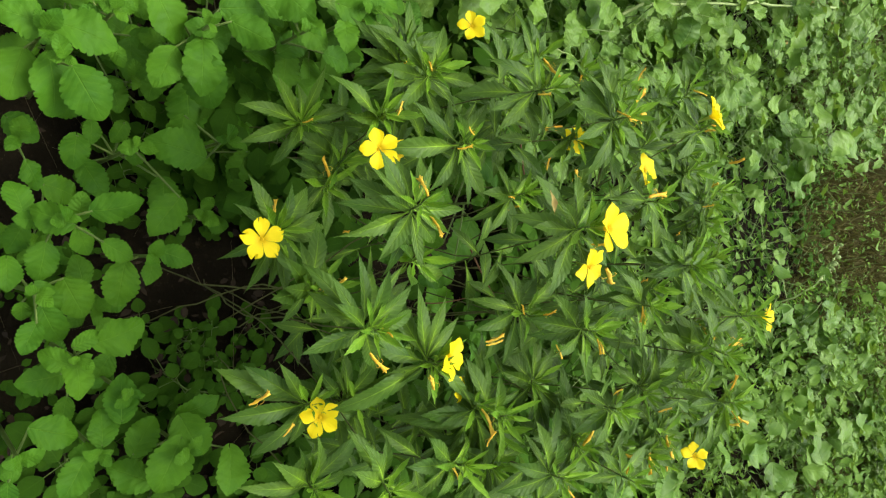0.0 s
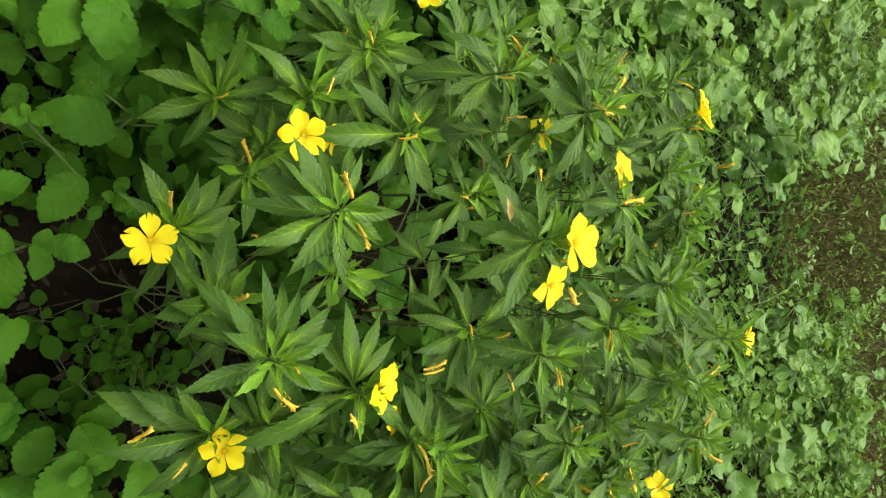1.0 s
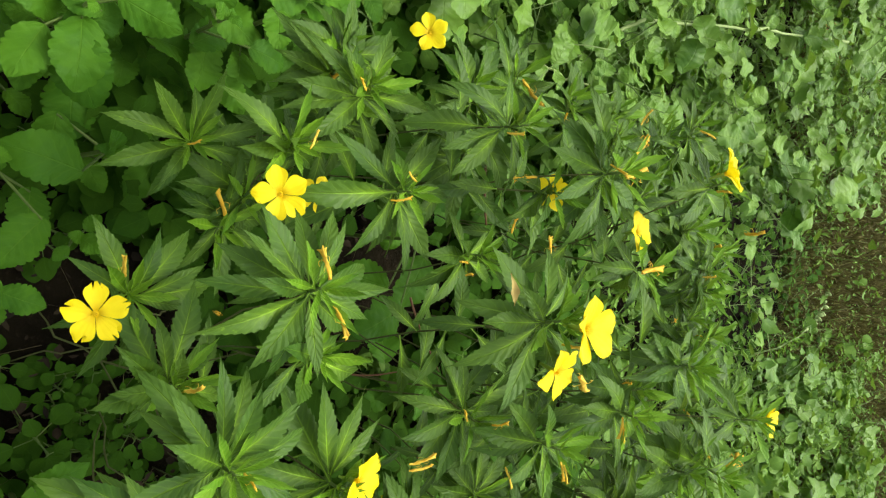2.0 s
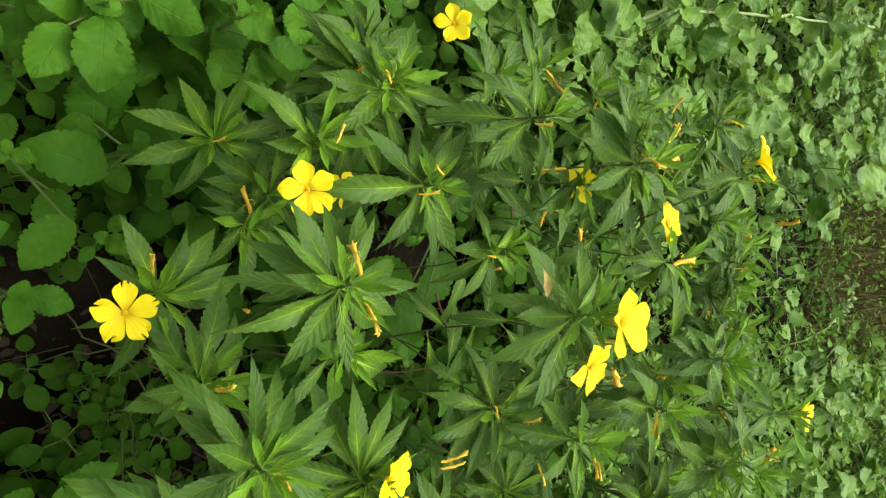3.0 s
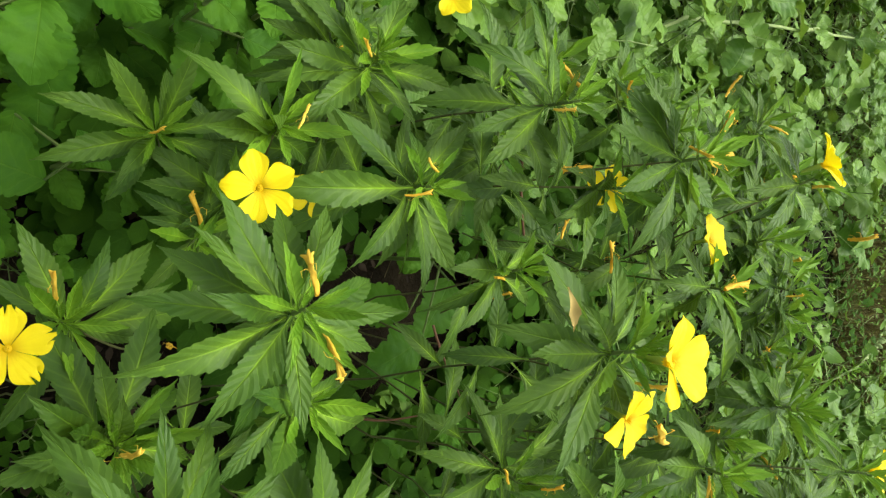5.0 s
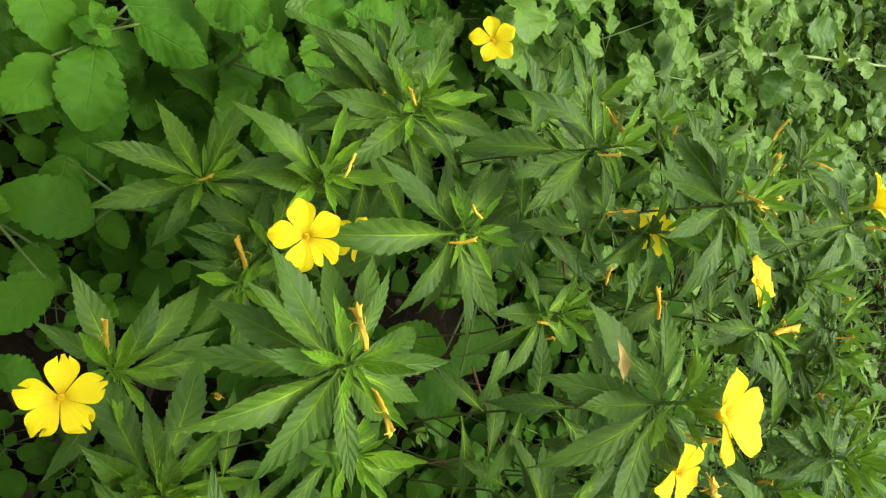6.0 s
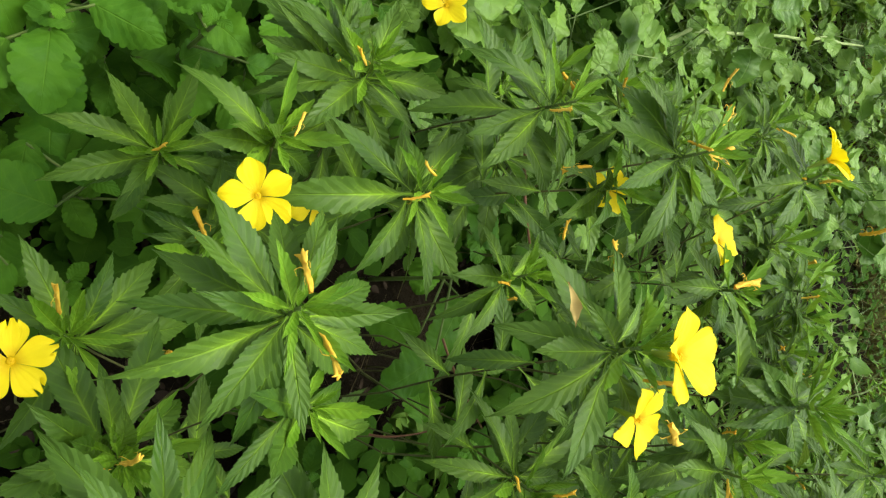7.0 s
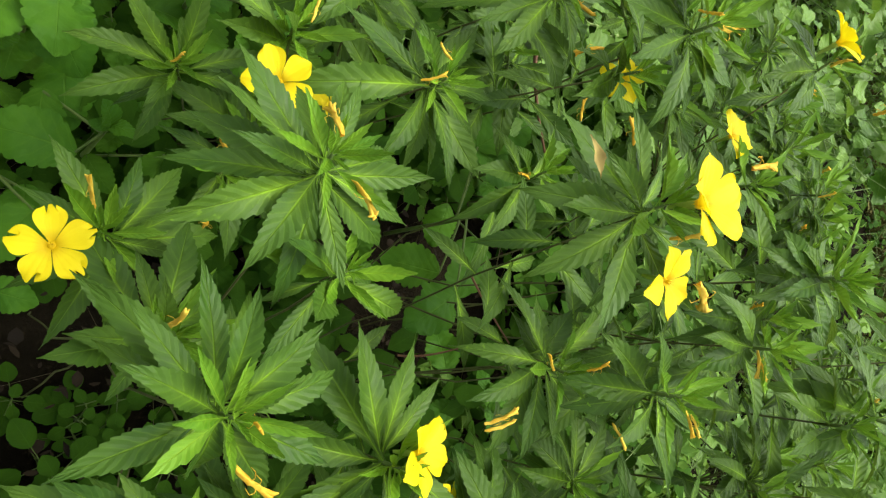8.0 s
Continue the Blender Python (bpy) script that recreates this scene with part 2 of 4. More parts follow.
SEVEN = (-1.0, -0.68, -0.34, 0.0, 0.34, 0.68, 1.0)
shrub_leaves = leaf_set("shrub_leaf", shrub_leaf, 20, width=(0.088, 0.120), stations=48, arch=(-0.03, 0.12), droop=(0.0, 0.16), fold=(0.05, 0.55), teeth=0.095, widest=(0.42, 0.54), ripple=(0.006, 0.022), twist=(-1.2, 1.2), petiole=0.07, tip_power=(1.2, 1.45), base_power=(1.0, 1.25), rows=SEVEN, quilt=0.0042, side_veins=10.0, slant=0.3)
young_leaves = leaf_set("young_leaf", young_leaf, 9, width=(0.065, 0.105), stations=18, arch=(-0.14, 0.04), fold=(0.5, 1.0), teeth=0.14, widest=(0.42, 0.52), ripple=0.02, twist=(-0.5, 0.5), petiole=0.08, tip_power=1.1, base_power=1.1)
broad_leaves = leaf_set("broad_leaf", broad_leaf, 16, width=(0.33, 0.41), stations=36, arch=(-0.02, 0.12), droop=(0.0, 0.2), fold=(-0.25, 0.3), teeth=0.075, widest=(0.38, 0.5), ripple=(0.035, 0.085), twist=(-0.5, 0.5), petiole=0.0, tip_power=(0.58, 0.85), base_power=(0.5, 0.65), cordate=(0.0, 0.12), rows=SEVEN, cut="scallop", quilt=0.013, side_veins=6.0, slant=0.6)
# seedling leaves use the green that has shade in its colour
seedling_leaves = leaf_set("seedling_leaf", shaded_tone_leaf, 5, width=(0.36, 0.44), stations=16, arch=(0.0, 0.1), fold=(-0.1, 0.2), teeth=0.03, widest=(0.42, 0.5), ripple=0.02, petiole=0.0, tip_power=0.65, base_power=0.65, cut="scallop")
pale_leaves = leaf_set("pale_leaf", creeper_leaf, 8, width=(0.38, 0.5), stations=24, arch=(-0.15, 0.22), fold=(-0.3, 0.35), teeth=0.10, widest=(0.4, 0.52), ripple=(0.06, 0.12), twist=(-0.9, 0.9), petiole=0.0, tip_power=(0.5, 0.7), base_power=0.5, cordate=(0.05, 0.14), cut="scallop", quilt=0.01, side_veins=6.0, slant=0.6)
creeper_leaves = leaf_set("creeper_leaf", creeper_leaf, 8, width=(0.34, 0.46), stations=18, arch=(-0.15, 0.2), fold=(-0.3, 0.4), teeth=0.12, widest=(0.3, 0.42), ripple=(0.05, 0.12), twist=(-1.2, 1.2), petiole=0.0, tip_power=(0.7, 1.1), base_power=0.6, lobes=3, lobe_depth=(0.1, 0.3), cordate=(0.03, 0.12))


def leaf_pose(base, azimuth, elevation, length, roll=0.0):
    """The pose of a unit leaf: its base, and the bearing, rise (degrees) and length (metres) of its chord."""
    a, e = radians(azimuth), radians(elevation)
    x = Vector((math.cos(a) * math.cos(e), math.sin(a) * math.cos(e), math.sin(e)))
    y = Vector((0, 0, 1)).cross(x).normalized()
    turn = Matrix((x, y, x.cross(y))).transposed().to_4x4()
    return Matrix.Translation(base) @ turn @ pose(0, 0, 0, roll) @ Matrix.Scale(length, 4)


# ---- ground ----
def ground_sheet():
    near = np.arange(-1.2, 3.61, 0.06)
    steps = 3.6 + np.cumsum(0.1 * 1.22 ** np.arange(26))
    ys = np.concatenate([-(steps - 3.6)[::-1] - 1.2, near, steps])
    xs = np.concatenate([-(steps - 3.6)[::-1] - 2.0, np.arange(-2.0, 2.01, 0.06), (steps - 3.6) + 2.0])
    verts = []
    for y in ys:
        for x in xs:
            bump = 0.02 * noise.noise((x * 3, y * 3, 1)) + 0.008 * noise.noise((x * 14, y * 14, 5))
            verts.append((x, y, bump))
    n = len(xs)
    faces = [(j * n + i, j * n + i + 1, (j + 1) * n + i + 1, (j + 1) * n + i) for j in range(len(ys) - 1) for i in range(n - 1)]
    ob = new("ground", mesh_from("ground", verts, faces, None, soil))
    tagged(ob, "dark brown bare soil under the plants", "ground", kind="structure")


ground_sheet()


# ---- the yellow-flowered shrubs ----
shrubs = []


def shrub(x, y, label="bushy green shrub with toothed leaves and yellow flowers"):
    ob = thing("flowering_shrub", (x, y, 0), label, "shrub", "yellow-flowered shrubs")
    shrubs.append(ob)
    return ob


main_stems = {}


def in_hollow(p):
    """The dark hollow between the shrubs, where few leaves grow."""
    return math.hypot(p[0], p[1] - 0.88 + 1.0 * p[2]) < 0.15 and p[2] < 0.43


def shoot(plant, centre, leaves, lower=11, inner=14, branch=False):
    """A stem from the plant's foot to centre with a rosette: leaves are bearing, rise and length in millimetres."""
    r = random.Random(int(1000 * (centre[0] + 3 * centre[1])) + 17)
    foot = plant.location
    c = Vector(centre) - foot
    start = Vector((r.uniform(-0.11, 0.11), r.uniform(-0.11, 0.11), -0.01))
    line = bow(start, c, r.uniform(0.4, 0.6), 9, r.uniform(-0.04, 0.04), 0.45)
    line = [p + Vector((r.uniform(-1, 1), r.uniform(-1, 1), 0)) * (0.007 if 0 < i < 7 else 0) for i, p in enumerate(line)]
    if branch:
        joint = min((p for s in main_stems[plant.name] for p in s[3:7]), key=lambda p: (p - c).length)
        line = bow(joint, c, 0.4, 9, 0.0, 0.45)
    else:
        main_stems.setdefault(plant.name, []).append(line)
    stem = part("stem", mesh_from("stem", *tube(line, [(0.0007 if branch else 0.001) - 0.0003 * i / 8 for i in range(9)]), None, brown_stem), plant)
    axis = (line[-1] - line[-3]).normalized()
    part("shoot_tip", mesh_from("shoot_tip", *tube([line[-1] - axis * 0.014, line[-1], line[-1] + axis * 0.012], [0.0008, 0.0012, 0.0008]), None, green_stem), plant)
    for k, (azimuth, rise, size) in enumerate(leaves):
        base = c - axis * (0.004 + 0.002 * (k % 4))
        part("leaf", r.choice(shrub_leaves), stem, leaf_pose(base, azimuth, rise, size / 1000, r.uniform(-14, 14)))
    if c.y + foot.y < 0.40:
        lower = min(lower, 1)
    elif not branch:
        lower += 9
    turn = r.uniform(0, 360)
    for k in range(inner):
        rise = 22 + 52 * k / inner + r.uniform(-6, 6)
        part("young_leaf", r.choice(young_leaves), stem, leaf_pose(c + axis * (0.002 + 0.001 * k), turn + 137.5 * k, rise, r.uniform(0.026, 0.050) * (1 - 0.055 * k), r.uniform(-10, 10)))
    for k in range(lower):
        s = 0.985 - 0.028 * k - r.uniform(0, 0.02)
        i = int(s * 8)
        base = line[i].lerp(line[min(i + 1, 8)], s * 8 - i)
        if in_hollow(base + foot):
            continue
        part("leaf", r.choice(shrub_leaves), stem, leaf_pose(base, turn + 60 + 137.5 * k, r.uniform(-22, 12), r.uniform(0.045, 0.075), r.uniform(-20, 20)), "")
    return stem


def petal_mesh(seed, bitten=False):
    """One petal of a funnel-shaped flower: it rises from the tube, then flares; bitten ones have ragged ends."""
    r = random.Random(seed)
    verts, uvs, faces = [], [], []
    cols, steps = 15, 14
    notch = [r.uniform(-0.014, 0.01) for _ in range(cols)]
    if bitten:
        for k in r.sample(range(3, cols - 3), 2):
            deep = r.uniform(0.16, 0.28)
            notch[k] -= deep
            notch[k + 1] -= deep * r.uniform(0.3, 0.9)
    x = z = 0.0
    for i in range(steps + 1):
        u = i / steps
        spread = min(1.0, u / 0.64)
        half = 0.05 + 0.315 * (spread * spread * (3 - 2 * spread)) ** 0.82
        if u > 0.66:
            half *= math.sqrt(1 - ((u - 0.66) / 0.40) ** 2)
        steep = radians(64 - 58 * min(1.0, u / 0.3) - 24 * max(0.0, u - 0.7) / 0.3)
        if i:
            x, z = x + math.cos(steep) / steps, z + math.sin(steep) / steps
        ended = max(0.0, (u - 0.55) / 0.45)
        for k in range(cols):
            v = 2 * k / (cols - 1) - 1
            back = 0.13 * ended * v * v - notch[k] * max(0.0, u - 0.7) / 0.3
            wide = half
            rise = 0.05 * math.sin(3 * v + seed) * u * u + 0.16 * v * v * half + 0.012 * math.sin(15 * v + 3 * seed) * u
            verts.append((x - back, v * wide, z + rise))
            uvs.append((u, 0.5 + 0.5 * v))
    for i in range(steps):
        for k in range(cols - 1):
            a = i * cols + k
            faces.append((a, a + cols, a + cols + 1, a + 1))
    return mesh_from("petal", verts, faces, uvs, yellow_petal)


calyx_green = plain_material("calyx_green", (0.16, 0.30, 0.03), (0.34, 0.44, 0.06), 120.0, 0.5, thin=0.2)
petals = [petal_mesh(i) for i in range(7)]
bitten_petals = [petal_mesh(20 + i, True) for i in range(5)]
cup_mesh = mesh_from("calyx", *tube([(0, 0, -0.55), (0, 0, -0.4), (0, 0, -0.15), (0, 0, 0.01)], [0.035, 0.055, 0.075, 0.088], 8), None, calyx_green)
throat_mesh = mesh_from("throat", *tube([(0, 0, -0.2), (0, 0, 0.0), (0, 0, 0.05), (0, 0, 0.06)], [0.05, 0.085, 0.095, 0.05], 10), None, yellow_petal)
stamen_mesh = mesh_from("stamen", *join(*[tube([(0.02 * math.cos(a), 0.02 * math.sin(a), 0), (0.035 * math.cos(a), 0.035 * math.sin(a), 0.12), (0.045 * math.cos(a), 0.045 * math.sin(a), 0.19)], [0.010, 0.010, 0.02], 5) for a in [1.2566 * k for k in range(5)]]), None, yellow_petal)


def flower(plant, centre, facing, size, first, closed=0.0, shapes=petals):
    """An open flower with five petals; facing is the way its face looks, first the way of one petal."""
    r = random.Random(int(999 * (centre[0] + 2 * centre[1])))
    z = Vector(facing).normalized()
    x = (Vector(first) - z * z.dot(Vector(first))).normalized()
    turn = Matrix((x, z.cross(x), z)).transposed().to_4x4()
    base = Matrix.Translation(Vector(centre) - plant.location - z * size * 0.12) @ turn
    cup = part("flower", cup_mesh, plant, base @ Matrix.Scale(size / 2, 4))
    tagged(cup, "bright yellow funnel-shaped flower with five ragged petals" if shapes is bitten_petals else "bright yellow funnel-shaped flower with five broad petals")
    part("throat", throat_mesh, cup)
    part("stamen", stamen_mesh, cup)
    for k in range(5):
        m = pose(0, 0, 0, 0, 0, 72 * k + r.uniform(-5, 5)) @ pose(0.05, 0, 0.006 * (k % 3), r.uniform(-9, 9), 6 - closed + r.uniform(-7, 7), 0)
        part("petal", shapes[(k + 3) % len(shapes)] if shapes is bitten_petals else r.choice(shapes), cup, m @ Matrix.Scale(r.uniform(0.9, 1.0), 4))
    return cup


def withered_mesh(seed):
    """A rolled, crumpled corolla with a few threads hanging out of it."""
    r = random.Random(seed)
    bend = Vector((r.uniform(-0.2, 0.2), r.uniform(-0.2, 0.2), 0))
    n = 13
    line = [Vector((0, 0, k / (n - 1))) + bend * (k / (n - 1)) ** 2 * 1.6 + Vector((r.uniform(-1, 1), r.uniform(-1, 1), 0)) * 0.012 for k in range(n)]
    wide = [0.024 + 0.030 * math.sin(math.pi * min(1.0, 0.12 + 0.85 * k / (n - 1))) * r.uniform(0.75, 1.2) for k in range(n)]
    v, f = tube(line, wide, 10)
    v = [p + (p - line[i // 10]) * (0.42 * math.sin(3 * (i % 10) * 0.628 + 0.45 * (i // 10) + seed) + r.uniform(-0.18, 0.18)) for i, p in enumerate(v)]
    pieces = [(v, f)]
    for k in range(3):
        d = Vector((r.uniform(-0.16, 0.16), r.uniform(-0.16, 0.16), r.uniform(0.02, 0.16)))
        pieces.append(tube([line[-4], line[-1] + d * 0.4, line[-1] + d], [0.06, 0.05, 0.015], 6))
    for k in range(3):
        a = r.uniform(0, 6.283)
        side = Vector((math.cos(a), math.sin(a), 0))
        start = line[r.randint(4, 8)]
        pieces.append(tube([start, start + side * 0.13 + Vector((0, 0, 0.05)), start + side * 0.24 - Vector((0, 0, 0.02)), start + side * 0.22 - Vector((0, 0, 0.16))], [0.009, 0.008, 0.008, 0.007], 4))
    return mesh_from("withered_flower", *join(*pieces), None, withered)


withered_meshes = [withered_mesh(i) for i in range(6)]


dry_leaves = leaf_set("dry_leaf", dry_leaf, 3, width=(0.11, 0.14), stations=14, arch=(0.05, 0.2), fold=(0.3, 0.7), teeth=0.1, ripple=(0.03, 0.05), twist=(-1.5, 1.5))


def dry_leaf_on(plant, base, azimuth, rise, size):
    part("dry_leaf", dry_leaves[0], plant, leaf_pose(Vector(base) - plant.location, azimuth, rise, size / 1000, 20), "curled pale brown dead leaf")


def twig(plant, a, b, radius):
    """A bare reddish twig from a to b."""
    line = bow(Vector(a) - plant.location, Vector(b) - plant.location, 0.55, 8, 0.006)
    part("twig", mesh_from("twig", *tube(line, [radius * (1 - 0.06 * i) for i in range(8)]), None, red_twig), plant, None, "bare reddish brown twig")


def dead_flower(plant, centre, way, size):
    """A withered, rolled-up flower from centre along way."""
    turn = Vector(way).normalized().to_track_quat("Z", "Y").to_matrix().to_4x4()
    r = random.Random(int(7777 * centre[1]))
    part("withered_flower", r.choice(withered_meshes), plant, Matrix.Translation(Vector(centre) - plant.location) @ turn @ pose(0, 0, 0, 0, 0, r.uniform(0, 360)) @ Matrix.Scale(size * 1.12, 4), "withered orange flower")


plant = shrub(-0.106, 0.470)
shoot(plant, (-0.128, 0.327, 0.367), [(-101, 8, 66), (-132, 32, 64), (170, 40, 69), (148, 41, 32), (82, 7, 53), (111, -2, 69), (-69, 8, 72), (-61, -18, 47), (-31, 8, 49), (-40, 37, 50), (22, 8, 39), (168, -29, 60), (-26, -18, 54)])
shoot(plant, (-0.102, 0.437, 0.490), [(-120, 8, 69), (-131, 47, 50), (140, 8, 62), (93, -1, 61), (65, -20, 61), (10, 8, 62), (39, -3, 67), (-37, 7, 64), (-83, -1, 92), (-8, -18, 53), (139, 41, 29)])
shoot(plant, (-0.172, 0.413, 0.469), [(-120, 8, 64), (-128, 35, 50), (160, 8, 61), (119, 40, 42), (87, 8, 59), (51, 8, 53), (-88, 15, 61), (-74, 3, 69), (-47, 9, 61), (-117, 60, 50), (94, 2, 62), (-178, -44, 61)])
shoot(plant, (-0.158, 0.506, 0.532), [(-112, -1, 66), (156, -18, 61), (104, 1, 61), (-45, 0, 61), (-5, 8, 57), (71, -21, 61), (-65, -5, 61), (-114, 11, 50), (-105, 60, 50)])
shoot(plant, (-0.128, 0.560, 0.584), [(-101, -6, 61), (-128, -5, 65), (-132, 10, 61), (-130, 24, 50), (-135, 36, 50), (-65, 2, 61), (-25, -6, 67), (52, -8, 61), (56, -32, 61), (115, 6, 60), (69, -6, 61)])
shoot(plant, (-0.126, 0.364, 0.454), [(-84, 54, 61), (-78, 40, 61), (-87, 70, 50), (100, -39, 61), (81, -43, 61), (77, -76, 61)])
shoot(plant, (-0.113, 0.547, 0.536), [(-64, 20, 61), (-53, 37, 61), (-95, 25, 50), (80, -20, 61), (-93, 51, 51)])
flower(plant, (-0.231, 0.470, 0.468), (0.07, -0.52, 0.85), 0.034, (-0.95, -0.29, -0.10), 10)
flower(plant, (-0.115, 0.560, 0.528), (0.06, -0.54, 0.84), 0.034, (-0.49, -0.75, -0.45), 5)
flower(plant, (-0.096, 0.397, 0.440), (-0.06, -0.23, 0.97), 0.032, (0, 0.3, 0.8))
dry_leaf_on(plant, (-0.051, 0.449, 0.594), 10, 4, 21)
twig(plant, (-0.162, 0.569, 0.441), (-0.087, 0.580, 0.435), 0.0016)
dead_flower(plant, (-0.124, 0.317, 0.390), (0.08, 0.38, 0.92), 0.011)
dead_flower(plant, (-0.108, 0.432, 0.514), (-0.16, -0.90, 0.42), 0.011)
dead_flower(plant, (-0.093, 0.410, 0.515), (0.09, 0.87, 0.48), 0.011)
dead_flower(plant, (-0.168, 0.400, 0.490), (-0.23, -0.71, 0.66), 0.011)
dead_flower(plant, (-0.121, 0.359, 0.492), (-0.91, 0.33, 0.24), 0.011)
dead_flower(plant, (-0.150, 0.490, 0.541), (0.23, 0.11, 0.97), 0.011)
dead_flower(plant, (-0.132, 0.543, 0.594), (0.46, 0.35, 0.81), 0.012)
dead_flower(plant, (-0.125, 0.557, 0.598), (0.04, 0.98, -0.18), 0.029)
dead_flower(plant, (-0.142, 0.563, 0.601), (-0.65, 0.75, 0.08), 0.025)
dead_flower(plant, (-0.121, 0.519, 0.547), (0.07, -0.97, -0.22), 0.015)
dead_flower(plant, (-0.078, 0.506, 0.538), (-0.84, -0.35, 0.41), 0.011)
dead_flower(plant, (-0.159, 0.522, 0.567), (-0.50, -0.72, 0.47), 0.011)
dead_flower(plant, (-0.165, 0.571, 0.598), (-0.81, -0.16, 0.56), 0.011)

plant = shrub(0.139, 0.390)
shoot(plant, (0.108, 0.401, 0.486), [(-153, -12, 87), (-167, 8, 78), (163, 8, 72), (-62, -14, 100), (-67, -18, 72), (2, 7, 42), (-109, -4, 66), (135, 8, 60), (-53, -18, 42)])
shoot(plant, (0.208, 0.288, 0.462), [(-100, 4, 67), (-127, 28, 61), (-173, 37, 61), (124, 8, 57), (82, -22, 61), (-154, 29, 50), (-73, -18, 41)])
shoot(plant, (0.208, 0.339, 0.501), [(-145, 26, 61), (-118, 33, 61), (82, -30, 61), (-170, 31, 50), (66, -18, 61)])
shoot(plant, (0.198, 0.407, 0.517), [(-101, 13, 60), (-129, 22, 61), (91, -27, 60), (59, -17, 61), (-79, 41, 61), (110, -30, 61)])
shoot(plant, (0.150, 0.316, 0.402), [(-116, -15, 94), (-125, 3, 75), (-88, 4, 85), (-53, 8, 69), (-6, -30, 61), (107, -11, 61), (73, 8, 66), (-145, 11, 57)])
flower(plant, (0.159, 0.318, 0.423), (-0.23, -0.38, 0.90), 0.041, (-0.48, 0.85, 0.24), 8)
flower(plant, (0.102, 0.411, 0.506), (0.04, 0.44, 0.90), 0.048, (-0.76, 0.59, -0.26), 18)
dead_flower(plant, (0.165, 0.271, 0.442), (-0.61, 0.74, 0.26), 0.011)
dead_flower(plant, (0.133, 0.240, 0.441), (-0.39, 0.72, 0.58), 0.018)
dead_flower(plant, (0.123, 0.372, 0.528), (-0.74, -0.50, 0.44), 0.021)
dead_flower(plant, (0.208, 0.399, 0.530), (-0.90, -0.38, 0.21), 0.012)

plant = shrub(0.051, 0.655)
shoot(plant, (0.043, 0.632, 0.564), [(-81, -14, 61), (-117, 8, 61), (83, -2, 61), (-60, 22, 61), (46, -10, 61), (-152, 31, 50), (-99, 3, 61)])
shoot(plant, (0.113, 0.714, 0.602), [(-149, -6, 61), (-115, -30, 79), (-137, -22, 72), (-74, -22, 61), (93, -2, 61), (-42, 9, 61), (63, -8, 61), (-148, 15, 50)])
shoot(plant, (0.017, 0.655, 0.597), [(-79, -3, 61), (39, -5, 61), (100, 2, 61), (-118, 22, 61), (-107, 6, 61), (120, -9, 61)])
shoot(plant, (0.115, 0.693, 0.582), [(-117, -4, 61), (-155, -5, 61), (110, 1, 61), (68, 7, 61), (-80, 8, 61), (-163, 19, 50)])
shoot(plant, (0.019, 0.662, 0.598), [(-82, 2, 61), (-109, 3, 61), (97, -3, 61), (44, -13, 61), (-121, 10, 50)])
shoot(plant, (0.080, 0.799, 0.589), [(-104, -2, 61), (-128, 5, 61), (-75, 3, 61), (53, -4, 61), (-131, 26, 50)])
shoot(plant, (0.059, 0.616, 0.575), [(-101, 9, 61), (-127, 13, 61), (51, -14, 61), (-82, 2, 60), (99, -9, 61)])
flower(plant, (0.085, 0.845, 0.591), (-0.04, 0.26, 0.97), 0.044, (-0.91, 0.25, 0.34), 28)
dead_flower(plant, (0.059, 0.603, 0.581), (0.83, -0.34, 0.44), 0.014)
dead_flower(plant, (0.035, 0.613, 0.572), (-0.46, -0.28, 0.84), 0.011)
dead_flower(plant, (-0.018, 0.672, 0.579), (0.26, -0.69, 0.67), 0.011)
dead_flower(plant, (0.066, 0.602, 0.583), (0.73, -0.36, 0.58), 0.011)
dead_flower(plant, (0.106, 0.717, 0.613), (-0.13, 0.98, 0.12), 0.027)
dead_flower(plant, (0.099, 0.706, 0.602), (-0.11, -0.94, 0.32), 0.011)

plant = shrub(-0.068, 0.713)
shoot(plant, (-0.138, 0.726, 0.577), [(-79, -2, 61), (-107, 3, 61), (-52, 9, 61), (71, -7, 61), (-134, 3, 50), (-59, -5, 61)])
shoot(plant, (-0.056, 0.699, 0.525), [(-92, -2, 61), (-120, 6, 61), (111, -16, 61), (68, -10, 61), (-53, 23, 61), (55, -46, 61)])
shoot(plant, (-0.060, 0.838, 0.512), [(-100, 4, 61), (-128, 3, 61), (138, -2, 61), (-65, 2, 61), (-43, 25, 61)])
flower(plant, (-0.148, 0.712, 0.599), (-0.31, 0.33, 0.89), 0.047, (-0.96, -0.29, -0.07), 26)
flower(plant, (-0.092, 0.679, 0.533), (-0.17, 0.07, 0.98), 0.042, (-0.62, 0.77, -0.17), 16)
dead_flower(plant, (-0.055, 0.630, 0.571), (-0.28, 0.95, -0.14), 0.027)
dead_flower(plant, (-0.130, 0.705, 0.591), (-0.10, -0.46, 0.88), 0.014)
dead_flower(plant, (-0.053, 0.801, 0.532), (-0.20, 0.47, 0.86), 0.011)
dead_flower(plant, (-0.096, 0.732, 0.605), (0.14, -0.42, 0.90), 0.019)

